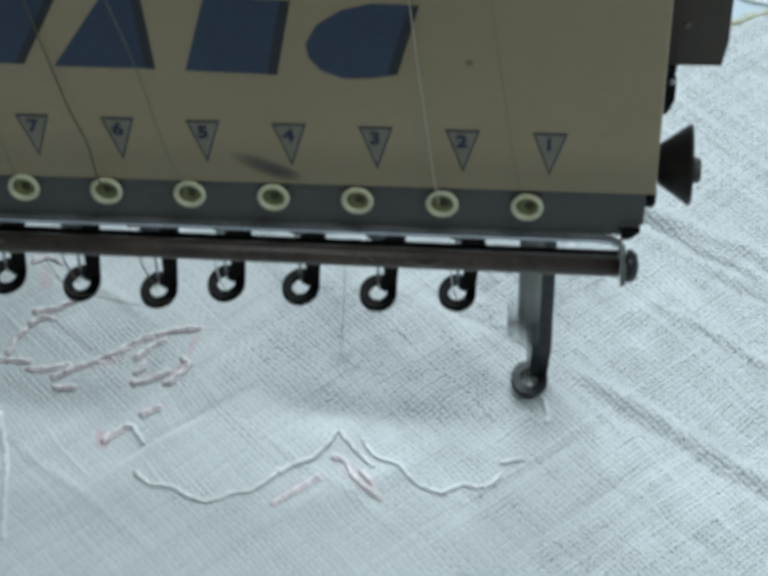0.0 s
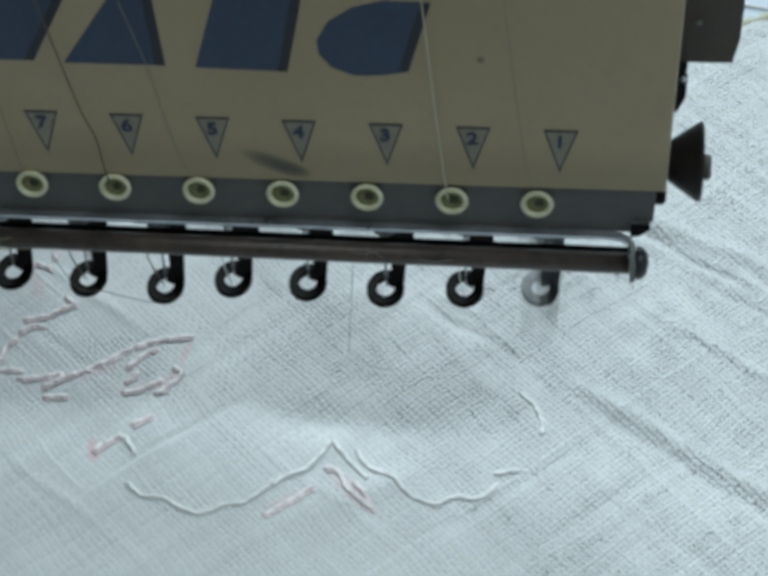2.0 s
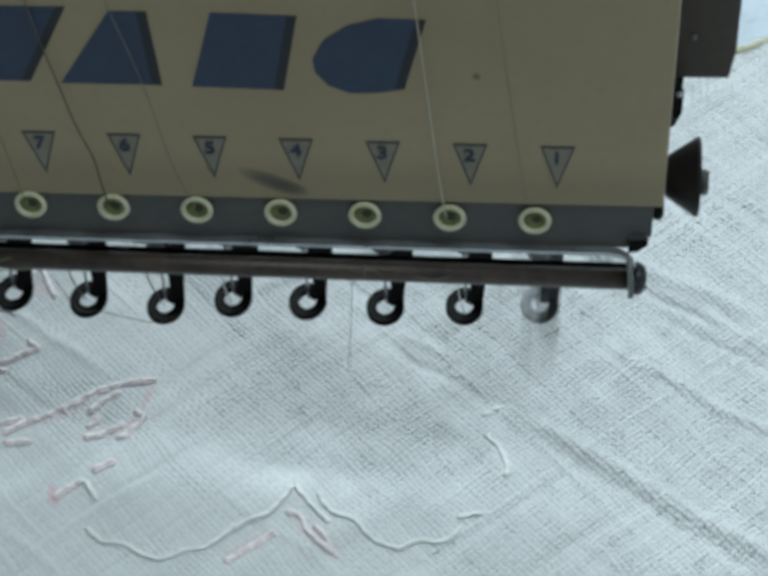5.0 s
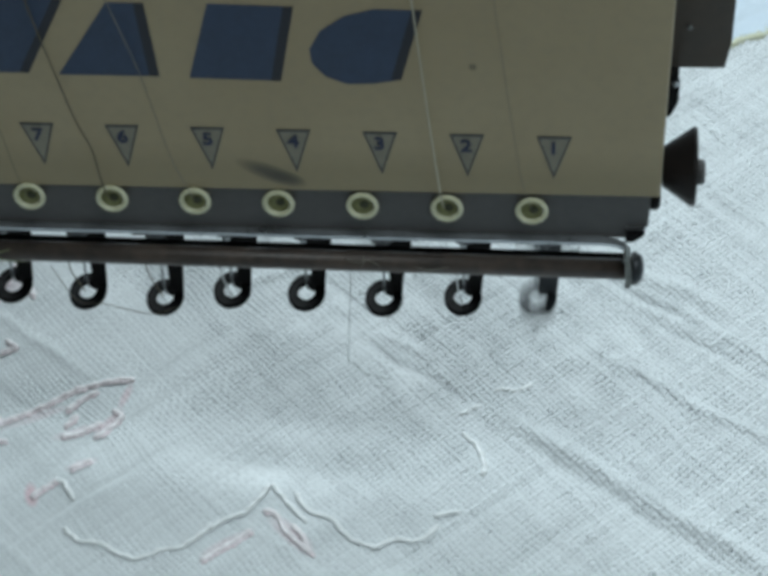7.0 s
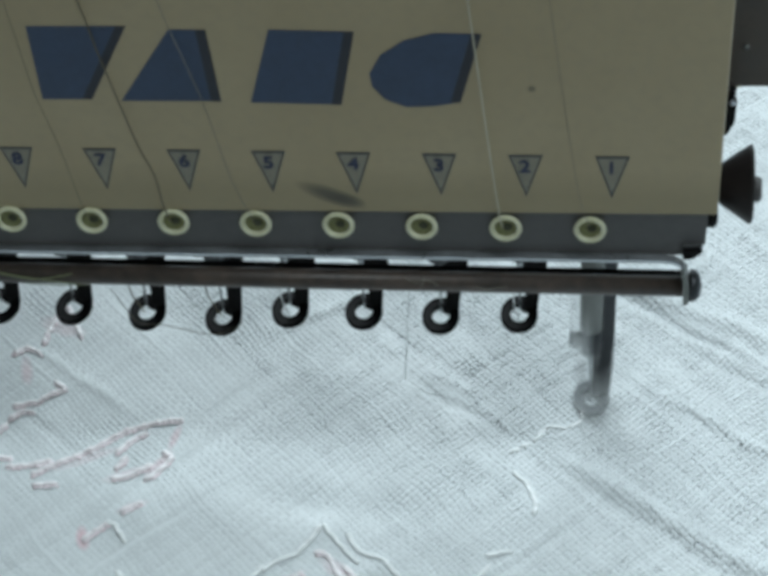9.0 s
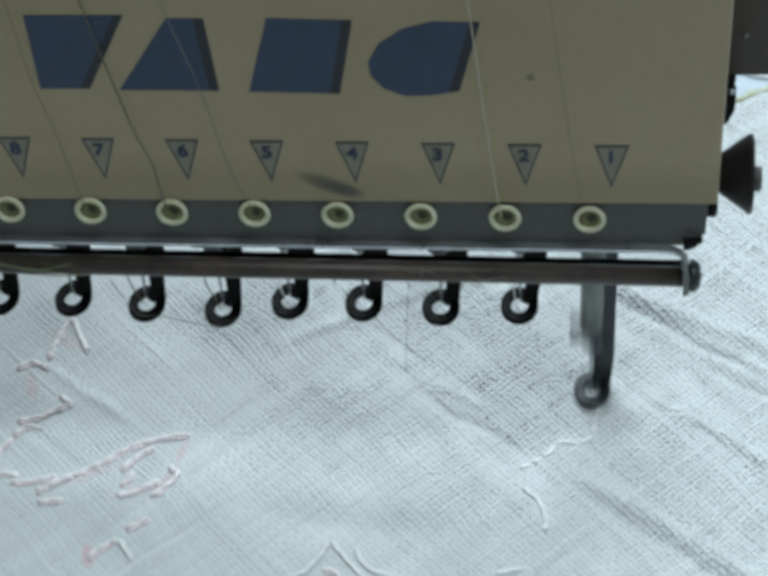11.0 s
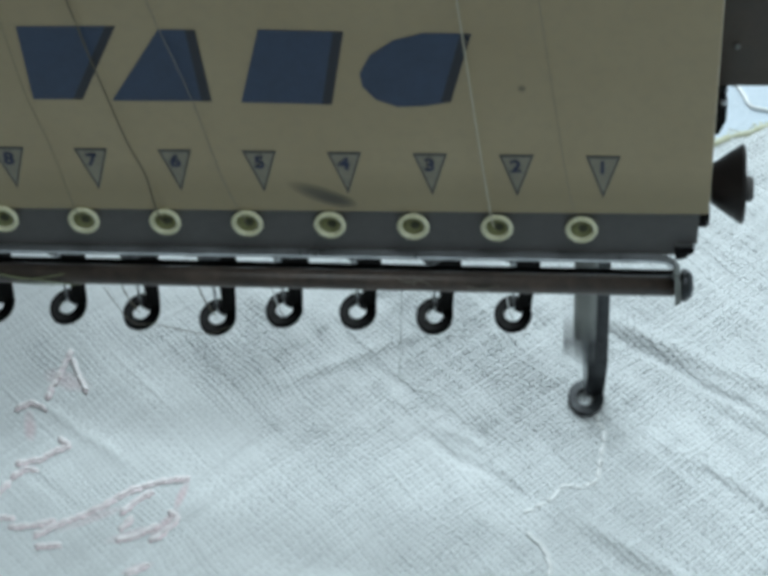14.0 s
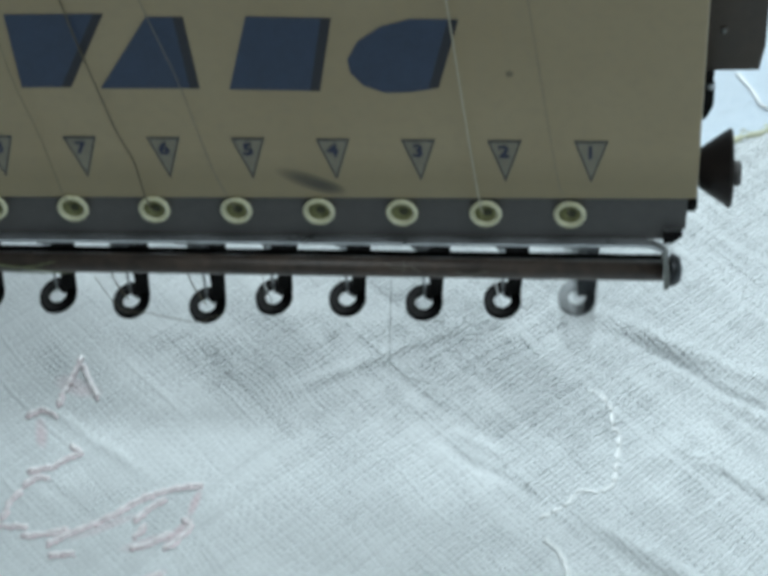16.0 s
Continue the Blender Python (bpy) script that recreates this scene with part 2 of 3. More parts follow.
M = {
    "beige": beige_paint(),
    "strip": plain("slate_paint", (0.088, 0.082, 0.079), 0.5, 0.0, grain=500, coarse=80),
    "bright": plain("bare_aluminium", (0.62, 0.64, 0.66), 0.32, 0.9, grain=900, coarse=200),
    "rod": plain("browned_steel", (0.088, 0.062, 0.048), 0.42, 0.15, other=(0.036, 0.028, 0.024), coarse=140),
    "black": plain("blackened_steel", (0.006, 0.0055, 0.006), 0.6, 0.0, other=(0.009, 0.008, 0.008), coarse=250, spec=0.08),
    "knob": plain("dark_bakelite", (0.022, 0.016, 0.014), 0.5, 0.0, other=(0.014, 0.011, 0.010), coarse=250, spec=0.3),
    "foot": plain("worn_steel", (0.05, 0.055, 0.06), 0.33, 0.5, other=(0.02, 0.021, 0.024), coarse=250),
    "box": plain("brown_casting", (0.075, 0.056, 0.040), 0.55, 0.0, coarse=90),
    "cream": plain("cream_ceramic", (0.70, 0.68, 0.50), 0.28, 0.0, other=(0.58, 0.56, 0.36), coarse=300, bump=0.05),
    "olive": plain("olive_shellac", (0.24, 0.24, 0.10), 0.5, 0.0),
    "hole": plain("hole_shade", (0.05, 0.05, 0.025), 0.7, 0.0),
    "navy": plain("navy_ink", (0.030, 0.052, 0.105), 0.4, 0.0, coarse=150, bump=0.05),
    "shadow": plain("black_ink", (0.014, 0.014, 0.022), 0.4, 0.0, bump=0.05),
    "grey_ink": plain("grey_ink", (0.05, 0.05, 0.053), 0.45, 0.0, bump=0.05),
    "pale_ink": plain("pale_ink", (0.27, 0.245, 0.18), 0.45, 0.0, bump=0.05),
    "digit": plain("blue_ink", (0.024, 0.030, 0.075), 0.45, 0.0, bump=0.05),
    "violet": plain("violet_ink", (0.09, 0.05, 0.16), 0.4, 0.0, bump=0.05),
    "green": plain("green_ink", (0.04, 0.11, 0.06), 0.4, 0.0, bump=0.05),
    "steel": plain("polished_steel", (0.42, 0.44, 0.45), 0.3, 0.9, coarse=200, bump=0.03),
    "bar": plain("oiled_steel", (0.21, 0.215, 0.20), 0.36, 0.5, coarse=200, bump=0.05),
    "white": plain("white_thread", (0.96, 0.97, 0.97), 0.22, 0.0, other=(0.86, 0.88, 0.88), grain=2600, coarse=400, bump=0.2, spec=0.9, fuzz=0.7),
    "pink": plain("pink_thread", (0.97, 0.92, 0.93), 0.26, 0.0, other=(0.94, 0.85, 0.87), grain=2600, coarse=300, bump=0.2, spec=0.9, fuzz=0.7),
    "pink_under": plain("pink_underside", (0.95, 0.78, 0.82), 0.4, 0.0, other=(0.93, 0.84, 0.87), grain=2600, coarse=300, bump=0.2, fuzz=0.5),
    "selvedge": plain("raw_edge_thread", (0.66, 0.66, 0.50), 0.6, 0.0, other=(0.52, 0.53, 0.36), grain=1500, coarse=200),
    "brown_thread": plain("brown_thread", (0.11, 0.09, 0.05), 0.5, 0.0),
    "pale_brown_thread": plain("pale_brown_thread", (0.19, 0.17, 0.10), 0.5, 0.0),
    "lint": plain("lint", (0.24, 0.22, 0.18), 0.8, 0.0),
    "olive_thread": plain("olive_thread", (0.20, 0.22, 0.11), 0.5, 0.0),
    "pale_thread": plain("pale_thread", (0.56, 0.52, 0.40), 0.5, 0.0),
    "grey_thread": plain("grey_thread", (0.38, 0.41, 0.40), 0.5, 0.0),
    "yarn": yarn("white_yarn", (0.80, 0.832, 0.845), DYE),
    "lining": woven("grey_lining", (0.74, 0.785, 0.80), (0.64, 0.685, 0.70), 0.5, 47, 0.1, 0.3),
    "backing": woven("pale_blue_cloth", (0.66, 0.74, 0.82), (0.52, 0.61, 0.70), 0.5, 10, 0.08, 0.2),
    "table": plain("table_laminate", (0.42, 0.43, 0.42), 0.4, 0.0, grain=300, coarse=8),
    "wall": plain("wall_paint", (0.55, 0.56, 0.54), 0.8, 0.0, grain=60, coarse=3),
    "ceiling": plain("ceiling_paint", (0.6, 0.6, 0.6), 0.9, 0.0, grain=60, coarse=3),
    "floor": plain("concrete", (0.3, 0.29, 0.28), 0.7, 0.0, grain=120, coarse=5),
}


# ---- mesh helpers ----
def part(name, bm, material, parent=None, label="", smooth=False):
    """Link a bmesh as one mesh object under a thing or a part."""
    me = bpy.data.meshes.new(name)
    bmesh.ops.recalc_face_normals(bm, faces=bm.faces)
    bm.to_mesh(me)
    bm.free()
    me.materials.append(M[material])
    for p in me.polygons:
        p.use_smooth = smooth
    ob = new(name, me)
    ob.parent = parent
    return tagged(ob, label=label)


def box(x0, x1, y0, y1, z0, z1, bevel=0.0, bm=None):
    """A box in millimetres with rounded edges."""
    bm = bm or bmesh.new()
    r = bmesh.ops.create_cube(bm, size=1.0, matrix=Matrix.Translation(((x0 + x1) / 2 * MM, (y0 + y1) / 2 * MM, (z0 + z1) / 2 * MM))
                              @ Matrix.Diagonal((abs(x1 - x0) * MM, abs(y1 - y0) * MM, abs(z1 - z0) * MM, 1)))
    if bevel:
        es = {e for v in r["verts"] for e in v.link_edges}
        bmesh.ops.bevel(bm, geom=list(es), offset=bevel * MM, segments=2, affect="EDGES", profile=0.5)
    return bm


def prism(outline, y0, y1, bevel=0.0):
    """An outline of (x, z) in millimetres, drawn out from y0 to y1."""
    bm = bmesh.new()
    front = [bm.verts.new((x * MM, y0 * MM, z * MM)) for x, z in outline]
    back = [bm.verts.new((x * MM, y1 * MM, z * MM)) for x, z in outline]
    f = bm.faces.new(front)
    bm.faces.new(back[::-1])
    n = len(outline)
    for i in range(n):
        bm.faces.new((front[i], back[i], back[(i + 1) % n], front[(i + 1) % n]))
    if bevel:
        bmesh.ops.bevel(bm, geom=list(f.edges), offset=bevel * MM, segments=2, affect="EDGES", profile=0.5)
    return bm


def turned(profile, steps=28, axis="z", at=(0, 0, 0), bm=None):
    """A body of revolution from (radius, height) pairs in millimetres."""
    bm = bm or bmesh.new()
    rings = []
    for r, h in profile:
        ring = []
        for i in range(steps):
            a = 2 * math.pi * i / steps
            c, s = r * math.cos(a), r * math.sin(a)
            p = {"z": (c, s, h), "y": (c, h, s), "x": (h, c, s)}[axis]
            ring.append(bm.verts.new([(p[j] + at[j]) * MM for j in range(3)]))
        rings.append(ring)
    for lo, hi in zip(rings, rings[1:]):
        for i in range(steps):
            bm.faces.new((lo[i], lo[(i + 1) % steps], hi[(i + 1) % steps], hi[i]))
    for ring in (rings[0], rings[-1]):
        bm.faces.new(ring)
    return bm


def smooth_line(points, step):
    """Points along a smooth line through the given ones, in their own unit."""
    ps = [Vector(p) for p in points]
    ps = [ps[0] * 2 - ps[1], *ps, ps[-1] * 2 - ps[-2]]
    out = []
    for a, b, c, d in zip(ps, ps[1:], ps[2:], ps[3:]):
        n = max(2, int((c - b).length / step))
        for i in range(n):
            t = i / n
            out.append(0.5 * (2 * b + (c - a) * t + (2 * a - 5 * b + 4 * c - d) * t * t + (3 * b - a - 3 * c + d) * t ** 3))
    out.append(ps[-2])
    return out


def tube(points, radius, step=0.5, steps=8, wave=0.0, bm=None, stitch=0.0):
    """A thread through points in millimetres; its radius swells and thins by wave."""
    bm = bm or bmesh.new()
    line = smooth_line(points, step)
    rings, run = [], 0.0
    for i, p in enumerate(line):
        d = (line[min(i + 1, len(line) - 1)] - line[max(i - 1, 0)]).normalized()
        side = d.cross(Vector((0.13, 0.21, 1))).normalized()
        up = side.cross(d)
        r = radius * (1 + wave * math.sin(i * 1.35 + p.x * 1.7) + wave * 0.6 * math.sin(i * 0.41))
        if i:
            run += (p - line[i - 1]).length
        if stitch:
            r *= 0.92 + 0.12 * abs(math.sin(math.pi * run / stitch)) ** 0.7
        if i in (0, len(line) - 1):
            r *= 0.55
        rings.append([bm.verts.new((p + (side * math.cos(a) + up * (math.sin(a) * (0.40 if stitch else 1.0))) * r) * MM)
                      for a in (2 * math.pi * j / steps for j in range(steps))])
    for lo, hi in zip(rings, rings[1:]):
        for j in range(steps):
            bm.faces.new((lo[j], lo[(j + 1) % steps], hi[(j + 1) % steps], hi[j]))
    bm.faces.new(rings[0])
    bm.faces.new(rings[-1])
    return bm


# ---- the room and the table ----
def room():
    for name, b, mat in (
        ("floor", (-2200, 2200, -2000, 2400, -900, -840), "floor"),
        ("ceiling", (-2200, 2200, -2000, 2400, 1700, 1760), "ceiling"),
        ("wall_north", (-2200, 2200, 2400, 2480, -840, 1700), "wall"),
        ("wall_south", (-2200, 2200, -2080, -2000, -840, 1700), "wall"),
        ("wall_west", (-2280, -2200, -2000, 2400, -840, 1700), "wall"),
        ("wall_east", (2200, 2280, -2000, 2400, -840, 1700), "wall"),
    ):
        tagged(part(name, box(*b), mat), kind="structure", label="plain painted workshop " + name.split("_")[0], category=name.split("_")[0])
    t = new("machine_table")
    tagged(t, "grey laminated machine table under the stretched cloth", "table")
    part("tabletop", box(-620, 620, -300, 620, -36, -7, 3), "table", t)
    for x in (-580, 580):
        for y in (-260, 580):
            part("leg", box(x - 25, x + 25, y - 25, y + 25, -840, -36, 3), "rod", t)


room()


# ---- the cloth, which the frame of the machine moves ----
FOLDS = [  # from, to, height and width of each fold in millimetres
    ((6, 26), (66, -14), 1.35, 2.1), ((12, 18), (60, -16), -0.3, 1.2),
    ((27, 47), (70, 18), 0.8, 1.1), ((34, 68), (72, 42), 1.0, 1.4), ((30, 63), (70, 37), -0.6, 1.0),
    ((14, 80), (52, 55), -1.25, 1.8), ((10, 86), (58, 60), 1.1, 2.2), ((20, 74), (56, 50), 0.4, 1.0),
    ((-26, 46), (-1, 30), -0.5, 1.3), ((-40, 61), (-4, 39), 0.4, 1.2), ((-34, 58), (-2, 38), -0.3, 1.0),
    ((-60, 11), (-16, 9), -0.9, 5.0), ((-70, -29), (-20, 1), 0.5, 3.5),
    ((-60, 63), (-20, 85), 0.5, 1.6),
]
crease = random.Random(11)
for _ in range(16):
    cx, cy = crease.uniform(-110, 60), crease.uniform(-20, 95)
    along, half = crease.choice((-0.75, 0.8)), crease.uniform(8, 24)
    FOLDS.append(((cx - half, cy - half * along), (cx + half, cy + half * along), crease.choice((-1, 1)) * crease.uniform(0.18, 0.34), crease.uniform(0.8, 1.2)))


def lie(x, y):
    """The height of the cloth at a place of its own plane, in millimetres."""
    z = 1.1 * noise.noise((x / 38, y / 38, 0.3)) + 0.35 * noise.noise((x / 11, y / 11, 4.1))
    for (ax, ay), (bx, by), h, w in FOLDS:
        dx, dy = bx - ax, by - ay
        n = dx * dx + dy * dy
        t = ((x - ax) * dx + (y - ay) * dy) / n
        if not -0.12 < t < 1.12 or abs((x - ax) * dy - (y - ay) * dx) > (3 * w + 1.5) * math.sqrt(n):
            continue
        across = ((x - ax) * dy - (y - ay) * dx) / math.sqrt(n) + 1.2 * noise.noise((t * 3, h, ax))
        fade = max(0.0, min(1.0, (t + 0.12) / 0.3)) * max(0.0, min(1.0, (1.12 - t) / 0.3))
        z += h * fade * math.exp(-(across / w) ** 2)
    return z


def far_edge(x):
    """The frayed far edge of the cloth."""
    return 136 + max(0.0, x - 20) * 0.5 + 0.5 * math.sin(x * 0.9)


def cloth_sheet(parent):
    step, x0, x1, y0, y1 = 0.9, -185, 95, -60, 182
    nx, ny = int((x1 - x0) / step), int((y1 - y0) / step)
    verts = []
    for j in range(ny + 1):
        for i in range(nx + 1):
            x, v = x0 + i * step, j / ny
            y = y0 + (far_edge(x) - y0) * v
            verts.append((x * MM, y * MM, (lie(x, y) - 0.42) * MM))
    faces = [(j * (nx + 1) + i, j * (nx + 1) + i + 1, (j + 1) * (nx + 1) + i + 1, (j + 1) * (nx + 1) + i) for j in range(ny) for i in range(nx)]
    me = bpy.data.meshes.new("lining")
    me.from_pydata(verts, [], faces)
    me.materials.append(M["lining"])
    for p in me.polygons:
        p.use_smooth = True
    ob = new("lining", me)
    ob.parent = parent
    ob.modifiers.new("thickness", "SOLIDIFY").thickness = 0.0005
    tagged(ob, label="thin grey lining seen between the threads")


YARN = 1.28  # millimetres from thread to thread
WEAVE_TURN = radians(-47)


def ripple(x, y, length, seed, waves=10):
    """A smooth random field of about -1 to 1 over the cloth, with ripples of about the given length."""
    rnd = random.Random(seed)
    out = 0.0
    for _ in range(waves):
        a, k = rnd.uniform(0, math.pi), 2 * math.pi / (length * rnd.uniform(0.6, 1.7))
        out = out + np.sin(k * (x * math.cos(a) + y * math.sin(a)) + rnd.uniform(0, 6.28))
    return out / math.sqrt(waves) * 0.8


def looseness(x, y):
    """0 where the threads lie close, 1 where the weave is open."""
    return np.clip(0.38 + 0.0078 * (x + 40) + 0.004 * (y - 20) + 0.34 * ripple(x, y, 34, 3) + 0.20 * ripple(x, y, 10, 8), 0.0, 1.0)


def weave_threads(parent):
    """Both directions of the plain weave, thread over thread, as real yarn."""
    x0, x1, y0, y1 = -152, 94, -52, 178
    gx, gy = np.arange(x0 - 4, x1 + 5), np.arange(y0 - 4, y1 + 5)
    ground = np.array([[lie(x, y) for x in gx] for y in gy])
    c, s = math.cos(WEAVE_TURN), math.sin(WEAVE_TURN)
    reach = 172
    n = int(reach / YARN)
    for family, name in ((0, "warp"), (1, "weft")):
        rnd = np.random.default_rng(20 + family)
        j = np.arange(-n, n + 1)[:, None]
        i = np.arange(-2 * n, 2 * n + 1)[None, :]
        across = (j + 0.10 * rnd.standard_normal(j.shape)) * YARN + 0 * i
        along = i * YARN / 2 + 0 * j
        u, v = (along, across) if family == 0 else (across, along)
        x, y = u * c - v * s - 29, u * s + v * c + 63
        x, y = x + 0.55 * ripple(x, y, 26, 5) + 0.10 * ripple(x, y, 5, 6), y + 0.55 * ripple(x, y, 26, 15) + 0.10 * ripple(x, y, 5, 16)
        open_here = looseness(x, y)
        over = np.cos(math.pi * (i / 2 + j)) * (1 if family == 0 else -1)
        phase, own = rnd.uniform(0, 6.28, j.shape), rnd.standard_normal(j.shape)
        swell = np.sin(along / rnd.uniform(7, 22, j.shape) + phase) * np.sin(along / 5.3 + 2 * phase)
        slub = (rnd.random(j.shape) < 0.13) * np.clip(np.sin(along / rnd.uniform(9, 26, j.shape) + 3 * phase) - 0.35, 0, 1)
        thin = (rnd.random(j.shape) < 0.10) * np.clip(np.sin(along / rnd.uniform(14, 30, j.shape) + 5 * phase), 0, 1)
        half = YARN * (0.55 - 0.135 * open_here) * (1 + 0.10 * own + 0.10 * swell + 0.40 * slub - 0.35 * thin)
        half = np.clip(half * rnd.uniform(0.9, 1.1, half.shape), 0.2, 1.0)
        high = 0.055 + 0.15 * open_here + 0.08 * slub
        wave = (0.03 + 0.26 * open_here) * over * rnd.uniform(0.45, 1.35, over.shape) + 0.06 * slub
        fx, fy = np.clip(x - gx[0], 0, len(gx) - 1.01), np.clip(y - gy[0], 0, len(gy) - 1.01)
        ix, iy = fx.astype(int), fy.astype(int)
        fx, fy = fx - ix, fy - iy
        base = (ground[iy, ix] * (1 - fx) + ground[iy, ix + 1] * fx) * (1 - fy) + (ground[iy + 1, ix] * (1 - fx) + ground[iy + 1, ix + 1] * fx) * fy
        px, py = (-s, c) if family == 0 else (c, s)
        rows = []
        for side, rise in ((-1.0, -0.7), (-0.45, 0.85), (0.45, 0.85), (1.0, -0.7)):
            rows.append(np.stack((x + px * half * side, y + py * half * side, base + wave + high * rise), axis=-1))
        verts = np.stack(rows, axis=2) * MM
        edge = 136 + np.maximum(0.0, x - 20) * 0.5
        inside = (x > x0) & (x < x1) & (y > y0) & (y < edge)
        keep = inside[:, 1:] & inside[:, :-1]
        m_i = verts.shape[1]
        a = ((np.arange(verts.shape[0])[:, None] * m_i + np.arange(m_i - 1)[None, :]) * 4)[keep]
        quads = np.concatenate([np.stack((a + q, a + 4 + q, a + 5 + q, a + 1 + q), axis=1) for q in range(3)])
        used, quads = np.unique(quads, return_inverse=True)
        quads = quads.reshape(-1)
        flat = verts.reshape(-1, 3)[used]
        me = bpy.data.meshes.new(name + "_threads")
        me.vertices.add(len(flat))
        me.vertices.foreach_set("co", flat.astype(np.float32).ravel())
        me.loops.add(len(quads))
        me.loops.foreach_set("vertex_index", quads.astype(np.int32))
        me.polygons.add(len(quads) // 4)
        me.polygons.foreach_set("loop_start", np.arange(0, len(quads), 4, dtype=np.int32))
        me.polygons.foreach_set("use_smooth", np.ones(len(quads) // 4, dtype=bool))
        me.update(calc_edges=True)
        me.validate()
        me.materials.append(M["yarn"])
        ob = new(name + "_threads", me)
        ob.parent = parent
        tagged(ob, label="loose white yarn woven over and under", kind="stuff")


WHITE = [  # stitched outline of the scallops, on the cloth
    [(-88.8, -9.0), (-84.3, -12.2), (-79.9, -12.5), (-75.2, -15.3), (-70.8, -16.2), (-66.1, -13.8), (-62.6, -13.2), (-58.7, -10.2), (-56.2, -6.5)],
    [(-56.7, -8.4), (-53.5, -5.4), (-49.4, -3.0), (-46.2, 1.4), (-44.7, 5.2)],
    [(-44.7, 5.2), (-41.1, 0.8), (-38.7, -1.8), (-35.5, -5.3)],
    [(-39.1, 3.2), (-35.8, -1.6), (-30.6, -4.0), (-27.4, -7.5), (-24.8, -9.2), (-20.6, -10.5), (-16.5, -8.2), (-11.7, -8.4), (-9.1, -6.7), (-7.3, -4.1)],
    [(-8.5, -1.7), (-5.6, -1.0), (-2.4, -0.3)],
    [(1.4, 9.3), (2.1, 12.1), (1.2, 15.6), (-0.4, 18.6), (-3.6, 21.8)],
    [(-92.5, 4.6), (-89.9, 2.2), (-87.4, -1.3)],
    [(-122.0, 7.4), (-117.9, -6.5), (-115.9, -17.2), (-114.2, -29.0)],
]
PINK = [  # stitched leaves and stem
    [(-97.5, -1.0), (-95.9, 0.5), (-91.7, 4.1)],
    [(-90.1, 6.7), (-87.8, 8.0), (-85.2, 9.6)],
    [(-57.6, -16.7), (-52.7, -12.7), (-47.2, -7.9)],
    [(-45.6, -2.8), (-42.8, -2.9), (-40.0, -7.9), (-36.1, -11.4), (-33.5, -13.3)],
    [(-38.8, -5.8), (-36.3, -9.0), (-34.7, -12.0)],
    [(-112.0, 16.0), (-107.8, 18.9), (-102.5, 22.2), (-98.2, 25.1), (-94.1, 28.5), (-90.8, 30.7), (-85.2, 33.0), (-79.7, 34.1)],
    [(-93.8, 23.2), (-90.3, 27.3), (-87.2, 30.2)],
    [(-93.8, 15.9), (-89.4, 17.3), (-84.6, 20.6)],
    [(-83.4, 24.5), (-80.7, 22.7), (-83.1, 18.5), (-86.2, 16.1)],
    [(-90.7, 22.6), (-93.1, 18.6)],
    [(-118.2, 18.3), (-112.5, 18.9), (-107.6, 20.8)],
    [(-127.4, 22.5), (-124.9, 21.6), (-121.1, 20.8), (-117.0, 21.0)],
    [(-111.2, 13.4), (-105.2, 14.1)],
    [(-120.2, 36.3), (-114.3, 37.8), (-111.6, 40.2), (-108.2, 41.9)],
    [(-108.2, 41.9), (-111.6, 44.2)],
    [(-120.3, 32.0), (-117.7, 34.5), (-114.4, 34.6)],
    [(-123.7, 22.9), (-122.8, 24.2), (-122.2, 28.0), (-120.2, 31.2)],
    [(-123.5, 52.2), (-119.9, 54.4), (-116.0, 52.4)],
    [(-116.5, 55.6), (-115.3, 61.6), (-113.1, 71.1)],
    [(-112.7, 68.6), (-109.2, 61.7), (-107.4, 58.1)],
]
NEW = [  # the stitches made while the machine runs: the time, and the places
    (2.3, [(-4.4, 26.7), (-1.9, 28.4)]),
    (3.0, [(-1.9, 28.4), (0.7, 30.0)]),
    (7.6, [(0.7, 30.0), (2.2, 31.4), (3.5, 33.7)]),
    (5.4, [(3.5, 33.7), (4.9, 34.6), (8.6, 33.9)]),
    (6.7, [(8.6, 33.9), (11.8, 36.3)]),
    (8.0, [(11.8, 36.3), (12.2, 39.5)]),
    (9.2, [(12.2, 39.5), (12.5, 42.7)]),
    (10.2, [(12.5, 42.7), (12.9, 46.5)]),
    (11.0, [(12.9, 46.5), (13.3, 50.3)]),
    (12.2, [(13.3, 50.3), (11.4, 52.6)]),
    (13.0, [(11.4, 52.6), (11.4, 56.9)]),
    (13.7, [(11.4, 56.9), (10.2, 59.3)]),
    (15.2, [(10.2, 59.3), (9.1, 61.7), (6.0, 63.2)]),
]


def on_cloth(points, lift):
    line = [(p.x + 0.42 * noise.noise((p.x * 0.8, p.y * 0.8, 2.0)), p.y + 0.42 * noise.noise((p.x * 0.8, p.y * 0.8, 7.0))) for p in smooth_line([(a, b, 0) for a, b in points], 0.9)]
    last = len(line) - 1
    return [(x, y, lie(x, y) + (lift if 0 < i < last else 0.05) + 0.10 * math.sin(i * 1.9)) for i, (x, y) in enumerate(line)]


cloth = tagged(new("embroidery_cloth"), "loosely woven white cloth with pink and white embroidery, stretched flat", "cloth")
cloth_sheet(cloth)
weave_threads(cloth)


